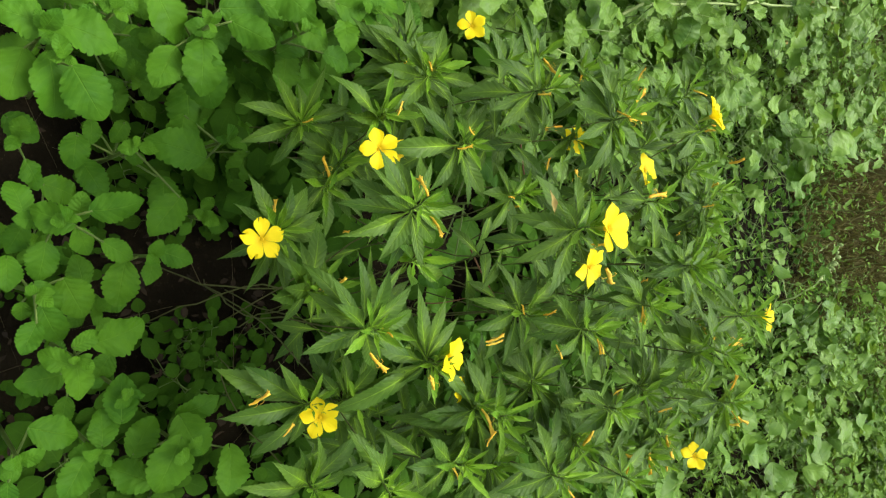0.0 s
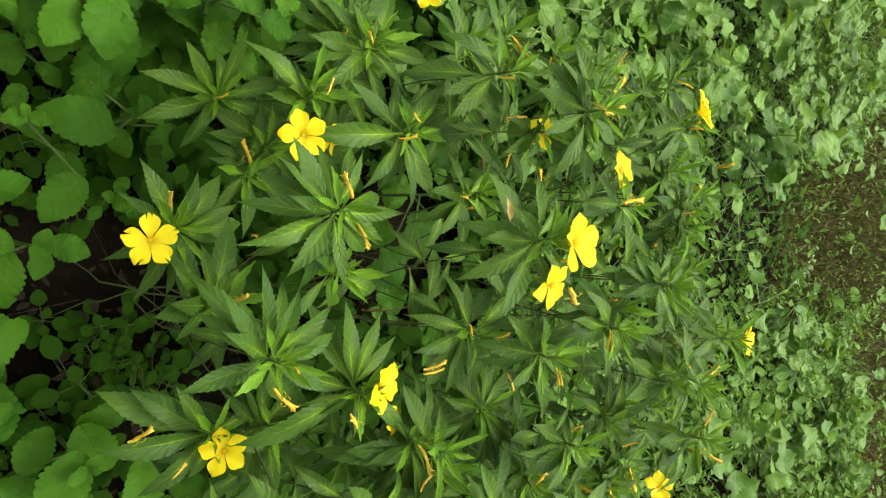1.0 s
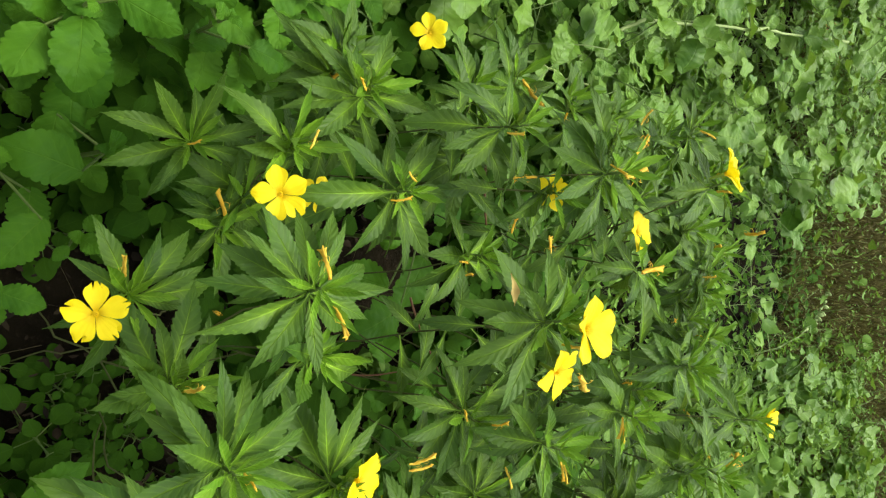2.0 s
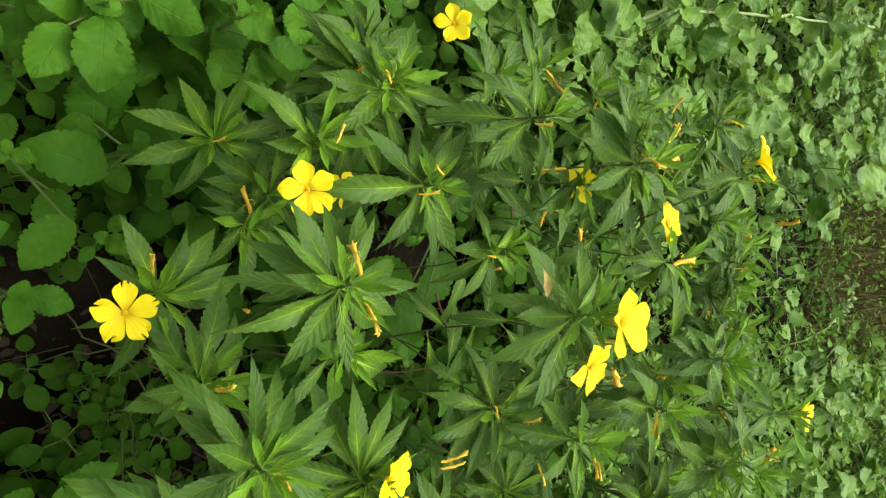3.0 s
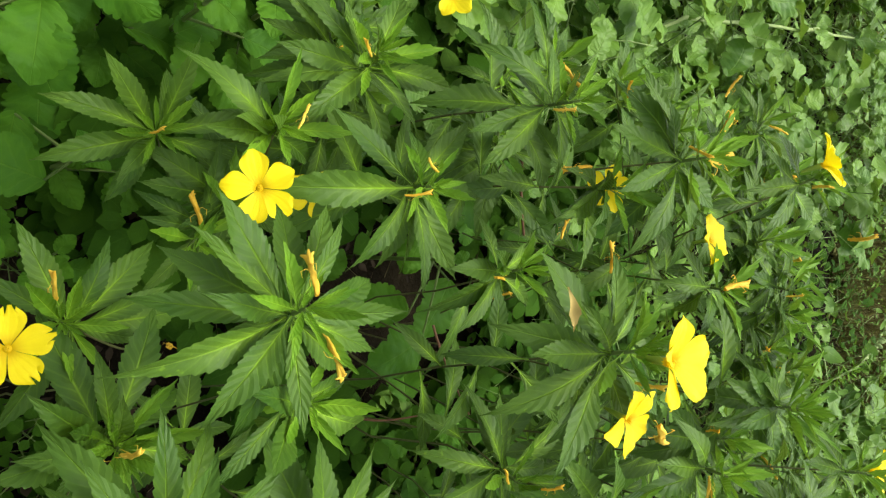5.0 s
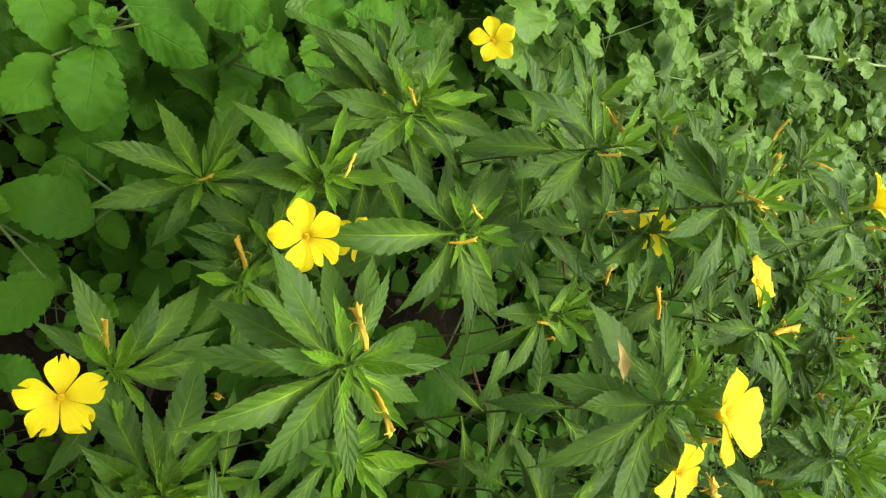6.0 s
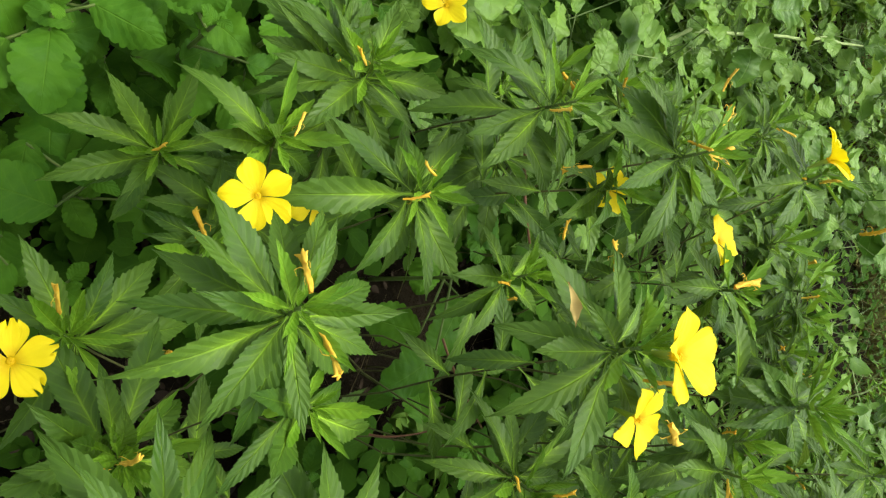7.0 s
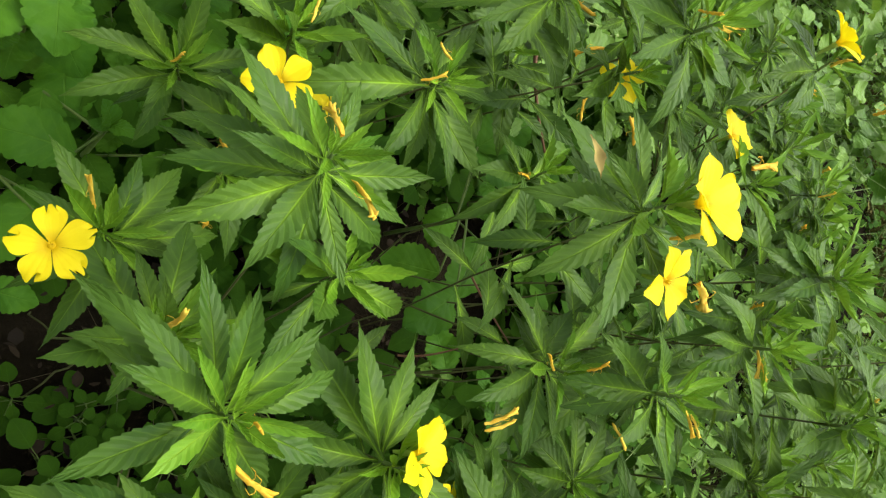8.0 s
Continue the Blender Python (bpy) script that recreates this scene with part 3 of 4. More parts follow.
plant = shrub(0.156, 0.626)
shoot(plant, (0.165, 0.585, 0.558), [(-89, -3, 61), (-117, 9, 61), (-61, 26, 61), (54, -2, 61), (75, -17, 61), (-139, 34, 50), (-74, 6, 61)])
shoot(plant, (0.250, 0.628, 0.541), [(-129, 8, 61), (-94, -10, 61), (114, 3, 61), (63, -10, 61), (40, -29, 61), (-152, 19, 50)])
shoot(plant, (0.170, 0.723, 0.604), [(-92, -2, 61), (-68, 4, 61), (-107, -22, 61), (-124, 36, 50), (-59, 16, 61), (67, -4, 61)])
flower(plant, (0.273, 0.828, 0.506), (-0.38, -0.52, 0.77), 0.040, (-0.21, 0.86, 0.47), 12)
dead_flower(plant, (0.148, 0.571, 0.568), (-0.71, 0.01, 0.71), 0.011)
dead_flower(plant, (0.179, 0.724, 0.612), (0.82, 0.51, 0.25), 0.019)
dead_flower(plant, (0.152, 0.708, 0.619), (-0.78, -0.17, 0.60), 0.015)
dead_flower(plant, (0.245, 0.626, 0.545), (-0.69, -0.63, 0.35), 0.012)
dead_flower(plant, (0.181, 0.666, 0.558), (-0.43, 0.56, 0.71), 0.012)

plant = shrub(0.014, 0.527)
shoot(plant, (-0.019, 0.498, 0.588), [(-134, -5, 73), (-173, 8, 52), (-164, 22, 57), (138, -6, 61), (-100, -14, 69), (-91, 3, 61), (-64, -12, 75), (-32, 8, 69), (-28, -18, 59), (-122, 21, 50), (53, 5, 61), (35, -1, 61), (51, -54, 61)])
shoot(plant, (0.065, 0.506, 0.505), [(-150, 2, 65), (-104, -8, 64), (-73, 5, 61), (-23, 8, 61), (128, 10, 67), (3, 7, 51), (47, -9, 61), (81, -5, 61), (152, -31, 61)])
shoot(plant, (0.082, 0.550, 0.551), [(-102, -17, 66), (-66, 11, 61), (58, 0, 61), (-129, 13, 61), (-149, 32, 50), (-84, -18, 60), (92, 5, 61), (58, -4, 61), (25, -17, 61)])
shoot(plant, (-0.058, 0.530, 0.472), [(-91, 19, 61), (-63, -5, 67), (-46, 15, 61), (67, -19, 61), (-111, 45, 50), (116, -16, 61), (52, -36, 61)])
flower(plant, (-0.018, 0.497, 0.622), (0.04, 0.08, 1.0), 0.054, (-0.41, 0.88, -0.22), 24)
flower(plant, (0.018, 0.513, 0.588), (0.28, 0.10, 0.95), 0.046, (0.23, 0.90, -0.38), 14)
twig(plant, (-0.011, 0.560, 0.356), (0.059, 0.581, 0.384), 0.0012)
twig(plant, (0.065, 0.506, 0.334), (0.059, 0.558, 0.364), 0.0010)
dead_flower(plant, (-0.060, 0.519, 0.564), (-0.86, 0.51, -0.10), 0.016)
dead_flower(plant, (0.065, 0.493, 0.520), (-0.55, -0.72, 0.43), 0.011)
dead_flower(plant, (0.065, 0.503, 0.536), (-0.02, 0.18, 0.98), 0.011)
dead_flower(plant, (0.087, 0.435, 0.526), (-0.06, 0.95, 0.30), 0.016)
dead_flower(plant, (0.089, 0.545, 0.569), (0.92, 0.18, 0.36), 0.013)
dead_flower(plant, (0.019, 0.524, 0.596), (0.27, 0.91, -0.31), 0.029)
dead_flower(plant, (-0.004, 0.506, 0.593), (0.03, -0.14, 0.99), 0.014)
dead_flower(plant, (-0.040, 0.505, 0.485), (-0.38, -0.02, 0.93), 0.011)
dead_flower(plant, (-0.052, 0.508, 0.491), (-0.32, -0.72, 0.61), 0.012)
dead_flower(plant, (0.089, 0.430, 0.532), (-0.11, 0.93, 0.36), 0.013)
dead_flower(plant, (0.091, 0.547, 0.571), (0.84, -0.10, 0.53), 0.011)
dead_flower(plant, (0.093, 0.507, 0.549), (0.73, -0.15, 0.67), 0.012)

plant = shrub(0.156, 0.503)
shoot(plant, (0.169, 0.478, 0.496), [(-91, -29, 106), (-156, -1, 69), (75, -12, 61), (43, -2, 61), (-19, 8, 60), (-97, -14, 81), (-162, 36, 61), (-62, -18, 61), (-130, 1, 50)])
shoot(plant, (0.220, 0.504, 0.551), [(-81, -10, 64), (-111, 5, 61), (-160, 11, 61), (-154, 40, 61), (86, 0, 61), (49, -17, 61), (-157, -18, 48)])
flower(plant, (0.140, 0.446, 0.480), (0.13, 0.48, 0.87), 0.030, (1, 0, 0.2))
dead_flower(plant, (0.185, 0.437, 0.526), (-0.93, 0.35, -0.06), 0.013)
dead_flower(plant, (0.228, 0.507, 0.560), (0.78, 0.36, 0.51), 0.012)

plant = shrub(0.013, 0.357)
shoot(plant, (-0.016, 0.278, 0.414), [(-152, 8, 59), (162, 8, 50), (138, -13, 69), (116, 8, 55), (78, 7, 37), (-28, 8, 63), (9, 8, 60), (-121, 9, 53), (-61, -19, 58), (3, -18, 56), (-8, -48, 61)])
shoot(plant, (-0.034, 0.335, 0.550), [(-127, 8, 57), (-116, -18, 59), (-100, 30, 50), (-70, 8, 74), (-40, 8, 56), (-13, -18, 64), (9, 8, 52), (92, 8, 60), (71, -15, 61), (80, -22, 61), (107, -18, 61), (154, 8, 50), (153, -22, 61), (172, -30, 61), (-142, 8, 62), (58, -21, 61)])
shoot(plant, (0.063, 0.294, 0.544), [(-127, -18, 55), (-143, 8, 54), (-175, 8, 61), (150, -18, 59), (169, 31, 53), (125, 8, 56), (99, -8, 61), (108, 40, 35), (-122, 31, 51), (-76, 8, 60), (-64, 8, 35), (61, 8, 54), (3, -50, 61), (37, -31, 61)])
shoot(plant, (0.037, 0.295, 0.452), [(-95, 47, 61), (-168, 8, 46), (-119, 53, 50), (-168, 60, 50), (53, -41, 60), (-5, -64, 61)])
shoot(plant, (0.010, 0.358, 0.516), [(69, -19, 61), (-60, 52, 61), (16, -67, 61), (96, -36, 61), (-109, 48, 61)])
shoot(plant, (0.037, 0.293, 0.456), [(-86, 31, 61), (-127, 38, 60), (115, -34, 61), (-30, -18, 39), (72, -24, 61)])
flower(plant, (-0.0085, 0.2485, 0.450), (-0.06, -0.18, 0.98), 0.041, (-0.99, -0.12, -0.08), 4, bitten_petals)
flower(plant, (-0.090, 0.344, 0.486), (0.04, -0.30, 0.95), 0.041, (-0.94, -0.34, -0.06), 8)
dead_flower(plant, (-0.042, 0.333, 0.570), (-0.86, 0.08, -0.51), 0.018)
dead_flower(plant, (-0.027, 0.342, 0.561), (0.62, 0.18, 0.77), 0.017)
dead_flower(plant, (-0.029, 0.270, 0.426), (-0.84, -0.18, 0.51), 0.016)
dead_flower(plant, (0.030, 0.286, 0.499), (-0.15, 0.23, 0.96), 0.017)
dead_flower(plant, (0.062, 0.298, 0.557), (0.16, 0.13, 0.98), 0.011)
dead_flower(plant, (-0.014, 0.305, 0.487), (-0.27, -0.09, 0.96), 0.011)
dead_flower(plant, (0.083, 0.300, 0.537), (0.82, 0.57, 0.04), 0.019)
dead_flower(plant, (0.034, 0.281, 0.489), (-0.17, -0.02, 0.99), 0.013)



def canopy_height(x, y):
    """The height of the shrubs' upper side."""
    k = (0.223, 0.178, 0.987, -0.755, -0.093, -0.689)
    return k[0] + k[1] * x + k[2] * y + k[3] * x * x + k[4] * x * y + k[5] * y * y


# side shoots that fill the shrubs below the main rosettes
rf = random.Random(51)
for n in range(96):
    fx, fy = rf.uniform(-0.24, 0.30), rf.uniform(0.42, 0.94)
    if n > 68:
        fx, fy = rf.uniform(-0.2, 0.28), rf.uniform(0.6, 0.94)
    low = rf.uniform(0.035, 0.10)
    if n % 10 == 0:
        fx, fy, low = rf.uniform(-0.12, 0.2), rf.uniform(0.30, 0.42), rf.uniform(0.09, 0.15)
    if math.hypot(fx - 0.01, fy - 0.50) < 0.14 or (abs(fx - 0.01) < 0.13 and 0.45 < fy < 0.80) or (fy < 0.36 and fx > 0.0):
        continue
    fz = canopy_height(fx, fy) - low
    near = min(shrubs, key=lambda s: min((p + s.location - Vector((fx, fy, fz))).length for line in main_stems[s.name] for p in line[3:7]))
    turn = rf.uniform(0, 360)
    most = 66 - 18 * max(0, fy - 0.5) / 0.4
    ring = [(turn + 137.5 * k + rf.uniform(-15, 15), rf.uniform(-25, 22) + 22 * min(1.0, max(0.0, (fy - 0.5) / 0.2)), rf.uniform(0.65, 1) * most) for k in range(rf.randint(8, 12))]
    shoot(near, (fx, fy, fz), ring, 6, 7, True)
    if rf.random() < 0.3:
        dead_flower(near, (fx, fy, fz + 0.01), (rf.uniform(-1, 1), rf.uniform(-1, 1), rf.uniform(0, 1)), rf.uniform(0.014, 0.026))


# ---- broad-leaved weeds ----
def weed(x, y, top, leaves, label="soft green weed with round scalloped leaves", lean=(0, 0)):
    """A weed with stalked leaves: place of the leaf's base, bearing, rise, length in millimetres."""
    plant = thing("broadleaf_weed", (x, y, 0), label, "weed", "broad-leaved weeds")
    foot = plant.location
    head = Vector((lean[0], lean[1], top))
    line = bow((0, 0, -0.01), head, 0.6, 6)
    stem = part("stem", mesh_from("stem", *tube(line, [0.0035 - 0.0018 * i / 5 for i in range(6)]), None, green_stem), plant)
    for bx, by, bz, azimuth, rise, size in leaves:
        b = Vector((bx, by, bz)) - foot
        s = min(0.98, max(0.25, (b.z - 0.02) / max(top, 0.05)))
        i = min(4, int(s * 5))
        node_at = line[i].lerp(line[i + 1], s * 5 - i)
        part("leaf_stalk", mesh_from("leaf_stalk", *tube(bow(node_at, b, 0.5, 5), [0.0016, 0.0015, 0.0014, 0.0013, 0.0012], 5), None, green_stem), stem)
    r = random.Random(int(1000 * x + 77 * y))
    for bx, by, bz, azimuth, rise, size in leaves:
        part("leaf", r.choice(broad_leaves), plant, leaf_pose(Vector((bx, by, bz)) - foot, azimuth, rise, size / 1040, r.uniform(-22, 22)))
    turn = r.uniform(0, 360)
    for k in range(3):
        part("young_leaf", r.choice(broad_leaves), plant, leaf_pose(head + Vector((0, 0, 0.003 * k)), turn + 150 * k, 20 + 12 * k, r.uniform(0.013, 0.026), r.uniform(-20, 20)))
    return plant


weed(-0.031, 0.142, 0.222, [(-0.076, 0.142, 0.084, 70, -13, 44), (-0.039, 0.107, 0.191, -162, -17, 37), (-0.026, 0.148, 0.217, -110, -14, 44), (-0.040, 0.167, 0.211, 102, 6, 56), (-0.033, 0.160, 0.186, 179, 17, 30), (-0.026, 0.113, 0.151, -26, -13, 37), (-0.022, 0.153, 0.205, 27, -18, 37), (-0.031, 0.121, 0.185, -88, 17, 26), (-0.007, 0.129, 0.180, -8, 0, 43), (-0.007, 0.177, 0.215, 58, -4, 36)])
weed(-0.192, 0.138, 0.223, [(-0.197, 0.129, 0.199, 9, -10, 64), (-0.186, 0.147, 0.218, 29, 2, 61)])
weed(0.044, 0.117, 0.212, [(0.010, 0.094, 0.180, 0, 11, 36), (0.036, 0.117, 0.192, 26, -2, 44), (0.031, 0.145, 0.183, 26, -3, 52), (0.059, 0.122, 0.202, 26, -17, 50), (0.075, 0.117, 0.207, -27, 14, 34), (0.054, 0.107, 0.188, 0, -18, 23)])
weed(-0.070, 0.689, 0.222, [(-0.047, 0.708, 0.194, -23, -1, 79), (0.015, 0.656, 0.217, -65, 11, 81), (-0.008, 0.646, 0.202, -105, -15, 70), (-0.153, 0.719, 0.192, 40, 7, 78), (-0.156, 0.715, 0.193, 119, 16, 87)])
weed(-0.132, 0.321, 0.190, [(-0.108, 0.296, 0.185, -105, 3, 73), (-0.136, 0.394, 0.077, -29, 9, 59), (-0.158, 0.274, 0.175, -3, -15, 61), (-0.127, 0.322, 0.079, 32, -3, 43)])
weed(-0.125, 0.114, 0.103, [(-0.100, 0.122, 0.098, 27, -14, 39), (-0.150, 0.106, 0.082, 49, 12, 41)])
weed(-0.307, 0.482, 0.259, [(-0.322, 0.467, 0.221, 84, -8, 70), (-0.310, 0.525, 0.215, 148, -2, 66), (-0.327, 0.526, 0.149, -95, 17, 54), (-0.270, 0.473, 0.107, -10, 12, 52), (-0.287, 0.448, 0.250, -5, 17, 48), (-0.305, 0.436, 0.254, 87, -2, 48), (-0.313, 0.487, 0.116, -94, -1, 37), (-0.323, 0.492, 0.234, 106, 7, 53)])
weed(0.160, 0.208, 0.199, [(0.189, 0.200, 0.194, 180, -1, 54), (0.130, 0.217, 0.075, -29, -8, 44)])
weed(0.247, 0.288, 0.150, [(0.254, 0.236, 0.099, 148, -4, 53), (0.231, 0.280, 0.145, -20, -14, 78), (0.294, 0.260, 0.102, -120, -5, 62), (0.272, 0.363, 0.089, -10, 17, 64), (0.216, 0.294, 0.090, 113, 16, 58), (0.218, 0.295, 0.098, 27, 3, 65)])
weed(0.213, 0.104, 0.192, [(0.183, 0.113, 0.187, 69, -1, 54), (0.218, 0.101, 0.157, 0, -7, 31), (0.238, 0.096, 0.178, 0, -16, 31)])
weed(-0.250, 0.280, 0.244, [(-0.285, 0.229, 0.212, 32, -9, 65), (-0.255, 0.229, 0.113, 0, 9, 60), (-0.228, 0.253, 0.210, -27, 12, 59), (-0.220, 0.274, 0.217, 21, -6, 64), (-0.231, 0.270, 0.206, 118, 9, 55), (-0.207, 0.298, 0.111, 0, 9, 67), (-0.260, 0.306, 0.239, 70, 6, 59), (-0.278, 0.299, 0.222, 102, 5, 59), (-0.239, 0.280, 0.217, -3, 8, 68), (-0.250, 0.295, 0.218, -97, -6, 36), (-0.266, 0.262, 0.194, -73, 6, 35), (-0.284, 0.313, 0.194, 84, -9, 44), (-0.253, 0.329, 0.211, 133, -1, 57)])
weed(-0.261, 0.390, 0.264, [(-0.260, 0.413, 0.158, -10, 9, 56), (-0.278, 0.383, 0.239, 60, 6, 56), (-0.253, 0.438, 0.213, 81, -8, 50), (-0.306, 0.353, 0.259, 49, 15, 58), (-0.251, 0.376, 0.076, 57, 4, 71), (-0.248, 0.386, 0.193, 125, 2, 52), (-0.250, 0.353, 0.166, 82, -19, 58), (-0.231, 0.438, 0.149, 37, 0, 47), (-0.292, 0.378, 0.252, 63, -10, 40), (-0.256, 0.425, 0.099, 4, 5, 42), (-0.249, 0.345, 0.112, -4, -2, 45)])
weed(-0.221, 0.123, 0.215, [(-0.226, 0.131, 0.205, -101, 11, 53), (-0.231, 0.129, 0.210, 78, 4, 69), (-0.206, 0.109, 0.181, -16, 10, 58)])
weed(0.008, 0.224, 0.224, [(0.014, 0.205, 0.188, -9, -6, 54), (0.009, 0.234, 0.189, -9, 4, 34), (0.002, 0.233, 0.219, 69, 8, 39)])
weed(-0.116, 0.220, 0.182, [(-0.155, 0.190, 0.094, 0, 11, 31), (-0.158, 0.230, 0.085, -26, -6, 31), (-0.134, 0.174, 0.097, -8, 12, 42), (-0.105, 0.185, 0.076, 28, 13, 51), (-0.060, 0.268, 0.177, -38, 6, 60), (-0.112, 0.225, 0.113, 84, 17, 23), (-0.086, 0.268, 0.113, -3, 16, 50)])
weed(0.113, 0.152, 0.224, [(0.100, 0.149, 0.218, 119, 0, 29), (0.099, 0.171, 0.208, 107, 0, 56), (0.118, 0.145, 0.219, -117, -13, 34), (0.112, 0.150, 0.216, 8, 11, 45), (0.137, 0.147, 0.157, -85, 15, 46)])
weed(0.220, 0.177, 0.197, [(0.213, 0.182, 0.186, 180, -1, 40), (0.225, 0.183, 0.183, -100, 6, 36), (0.222, 0.165, 0.192, -30, 7, 50)])


def leafy_weed(x, y, top, size, r):
    """An upright weed with crossing pairs of leaves, smaller towards its tip."""
    leaves, turn = [], r.uniform(0, 180)
    for level in range(max(2, int(top / 0.042))):
        z = top - 0.014 - 0.036 * level
        if z < 0.03:
            break
        big = size * min(1.0, 0.5 + 0.22 * level) * r.uniform(0.85, 1.15)
        for side in (0, 180):
            a = turn + 90 * level + side + r.uniform(-22, 22)
            reach = 0.012 + 0.012 * min(level, 3)
            leaves.append((x + reach * math.cos(radians(a)), y + reach * math.sin(radians(a)), z + r.uniform(-0.006, 0.008), a, r.uniform(-16, 14), 1000 * big))
    weed(x, y, top, leaves)


rw = random.Random(91)
sown = []
while len(sown) < 44:
    wx, wy = rw.uniform(-0.85, -0.24), rw.uniform(0.16, 0.92)
    if min([math.hypot(wx - q[0], wy - q[1]) for q in sown] or [1]) < 0.07 or wx > -0.28 - 0.25 * (wy - 0.3) + 0.1 * (wy < 0.4):
        continue
    sown.append((wx, wy))
    leafy_weed(wx, wy, rw.uniform(0.12, 0.23), rw.uniform(0.045, 0.072), rw)
for wx, wy, top in ((-0.02, 0.62, 0.08), (-0.06, 0.46, 0.08), (0.16, 0.57, 0.11), (-0.14, 0.78, 0.14), (0.15, 0.76, 0.14), (-0.16, 0.36, 0.10)):
    leafy_weed(wx, wy, top, 0.07, rw)


sown = []
while len(sown) < 16:
    wx, wy = rw.uniform(-0.34, 0.36), rw.uniform(-0.02, 0.34)
    if math.hypot(wx + 0.148, wy - 0.142) < 0.07 or math.hypot(wx - 0.09, (wy - 0.30) * 1.2) < 0.13 or min([math.hypot(wx - q[0], wy - q[1]) for q in sown] or [1]) < 0.06:
        continue
    sown.append((wx, wy))
    leafy_weed(wx, wy, rw.uniform(0.08, 0.15), rw.uniform(0.038, 0.055), rw)


# ---- small round-leaved seedlings, shade put into their leaf colour ----
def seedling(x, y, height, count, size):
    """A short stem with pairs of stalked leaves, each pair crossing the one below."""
    plant = thing("seedling", (x, y, 0), "small seedling with round leaves, their green darkened as shade, on bare soil", "weed", "seedlings")
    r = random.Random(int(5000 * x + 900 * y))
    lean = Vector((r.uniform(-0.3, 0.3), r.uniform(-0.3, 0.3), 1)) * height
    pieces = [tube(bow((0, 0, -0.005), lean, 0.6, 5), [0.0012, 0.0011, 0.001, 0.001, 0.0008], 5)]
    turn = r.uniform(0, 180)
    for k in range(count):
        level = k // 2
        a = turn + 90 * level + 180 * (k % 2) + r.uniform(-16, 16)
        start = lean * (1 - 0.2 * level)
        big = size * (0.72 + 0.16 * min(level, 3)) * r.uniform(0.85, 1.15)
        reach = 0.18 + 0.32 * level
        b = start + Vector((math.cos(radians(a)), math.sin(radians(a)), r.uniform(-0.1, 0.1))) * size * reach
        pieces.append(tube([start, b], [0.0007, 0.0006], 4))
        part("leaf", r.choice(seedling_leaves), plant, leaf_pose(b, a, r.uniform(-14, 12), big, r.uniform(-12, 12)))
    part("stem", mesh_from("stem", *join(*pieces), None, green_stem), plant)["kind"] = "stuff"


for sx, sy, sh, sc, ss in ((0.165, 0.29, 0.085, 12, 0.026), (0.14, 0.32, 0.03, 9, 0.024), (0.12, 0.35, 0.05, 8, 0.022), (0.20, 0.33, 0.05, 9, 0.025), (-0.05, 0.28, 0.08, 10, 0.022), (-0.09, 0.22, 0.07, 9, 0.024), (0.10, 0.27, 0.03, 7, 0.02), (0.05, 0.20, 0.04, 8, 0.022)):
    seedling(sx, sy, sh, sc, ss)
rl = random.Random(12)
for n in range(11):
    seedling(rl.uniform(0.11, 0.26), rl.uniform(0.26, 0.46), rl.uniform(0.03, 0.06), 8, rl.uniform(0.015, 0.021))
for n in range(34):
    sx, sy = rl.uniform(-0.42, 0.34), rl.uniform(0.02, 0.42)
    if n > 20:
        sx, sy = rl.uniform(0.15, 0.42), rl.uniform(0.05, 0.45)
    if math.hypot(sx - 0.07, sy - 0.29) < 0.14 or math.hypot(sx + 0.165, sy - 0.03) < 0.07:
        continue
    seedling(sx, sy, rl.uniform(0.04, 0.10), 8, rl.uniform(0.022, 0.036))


# ---- creepers behind the shrubs ----
def creeper(x, y, height, spread, count, size, shapes=creeper_leaves, label="pale green creeper with lobed leaves over the ground"):
    plant = thing("creeper", (x, y, 0), label, "creeper", "creepers")
    r = random.Random(int(3000 * x + 700 * y))
    pieces, spots = [], []
    runners = max(3, count // 6)
    for k in range(runners):
        a = 6.283 * k / runners + r.uniform(-0.5, 0.5)
        end = Vector((spread * math.cos(a), spread * math.sin(a), height * r.uniform(0.4, 1.0)))
        line = bow((0, 0, -0.01), end, 1.0, 7, r.uniform(-0.05, 0.05))
        pieces.append(tube(line, [0.0014 - 0.0001 * i for i in range(7)], 5))
        for j in range(-(-count // runners)):
            i = r.randint(1, 5)
            p = line[i].lerp(line[i + 1], r.random())
            b = p + Vector((r.uniform(-0.05, 0.05), r.uniform(-0.05, 0.05), r.uniform(0.0, 0.05)))
            pieces.append(tube([p, b], [0.0007, 0.0006], 4))
            spots.append(b)
    part("stem", mesh_from("stem", *join(*pieces), None, stalk), plant)["kind"] = "stuff"
    for b in spots:
        part("leaf", r.choice(shapes), plant, leaf_pose(b, r.uniform(0, 360), r.uniform(-30, 28), size * r.uniform(0.6, 1.25), r.uniform(-28, 28)))


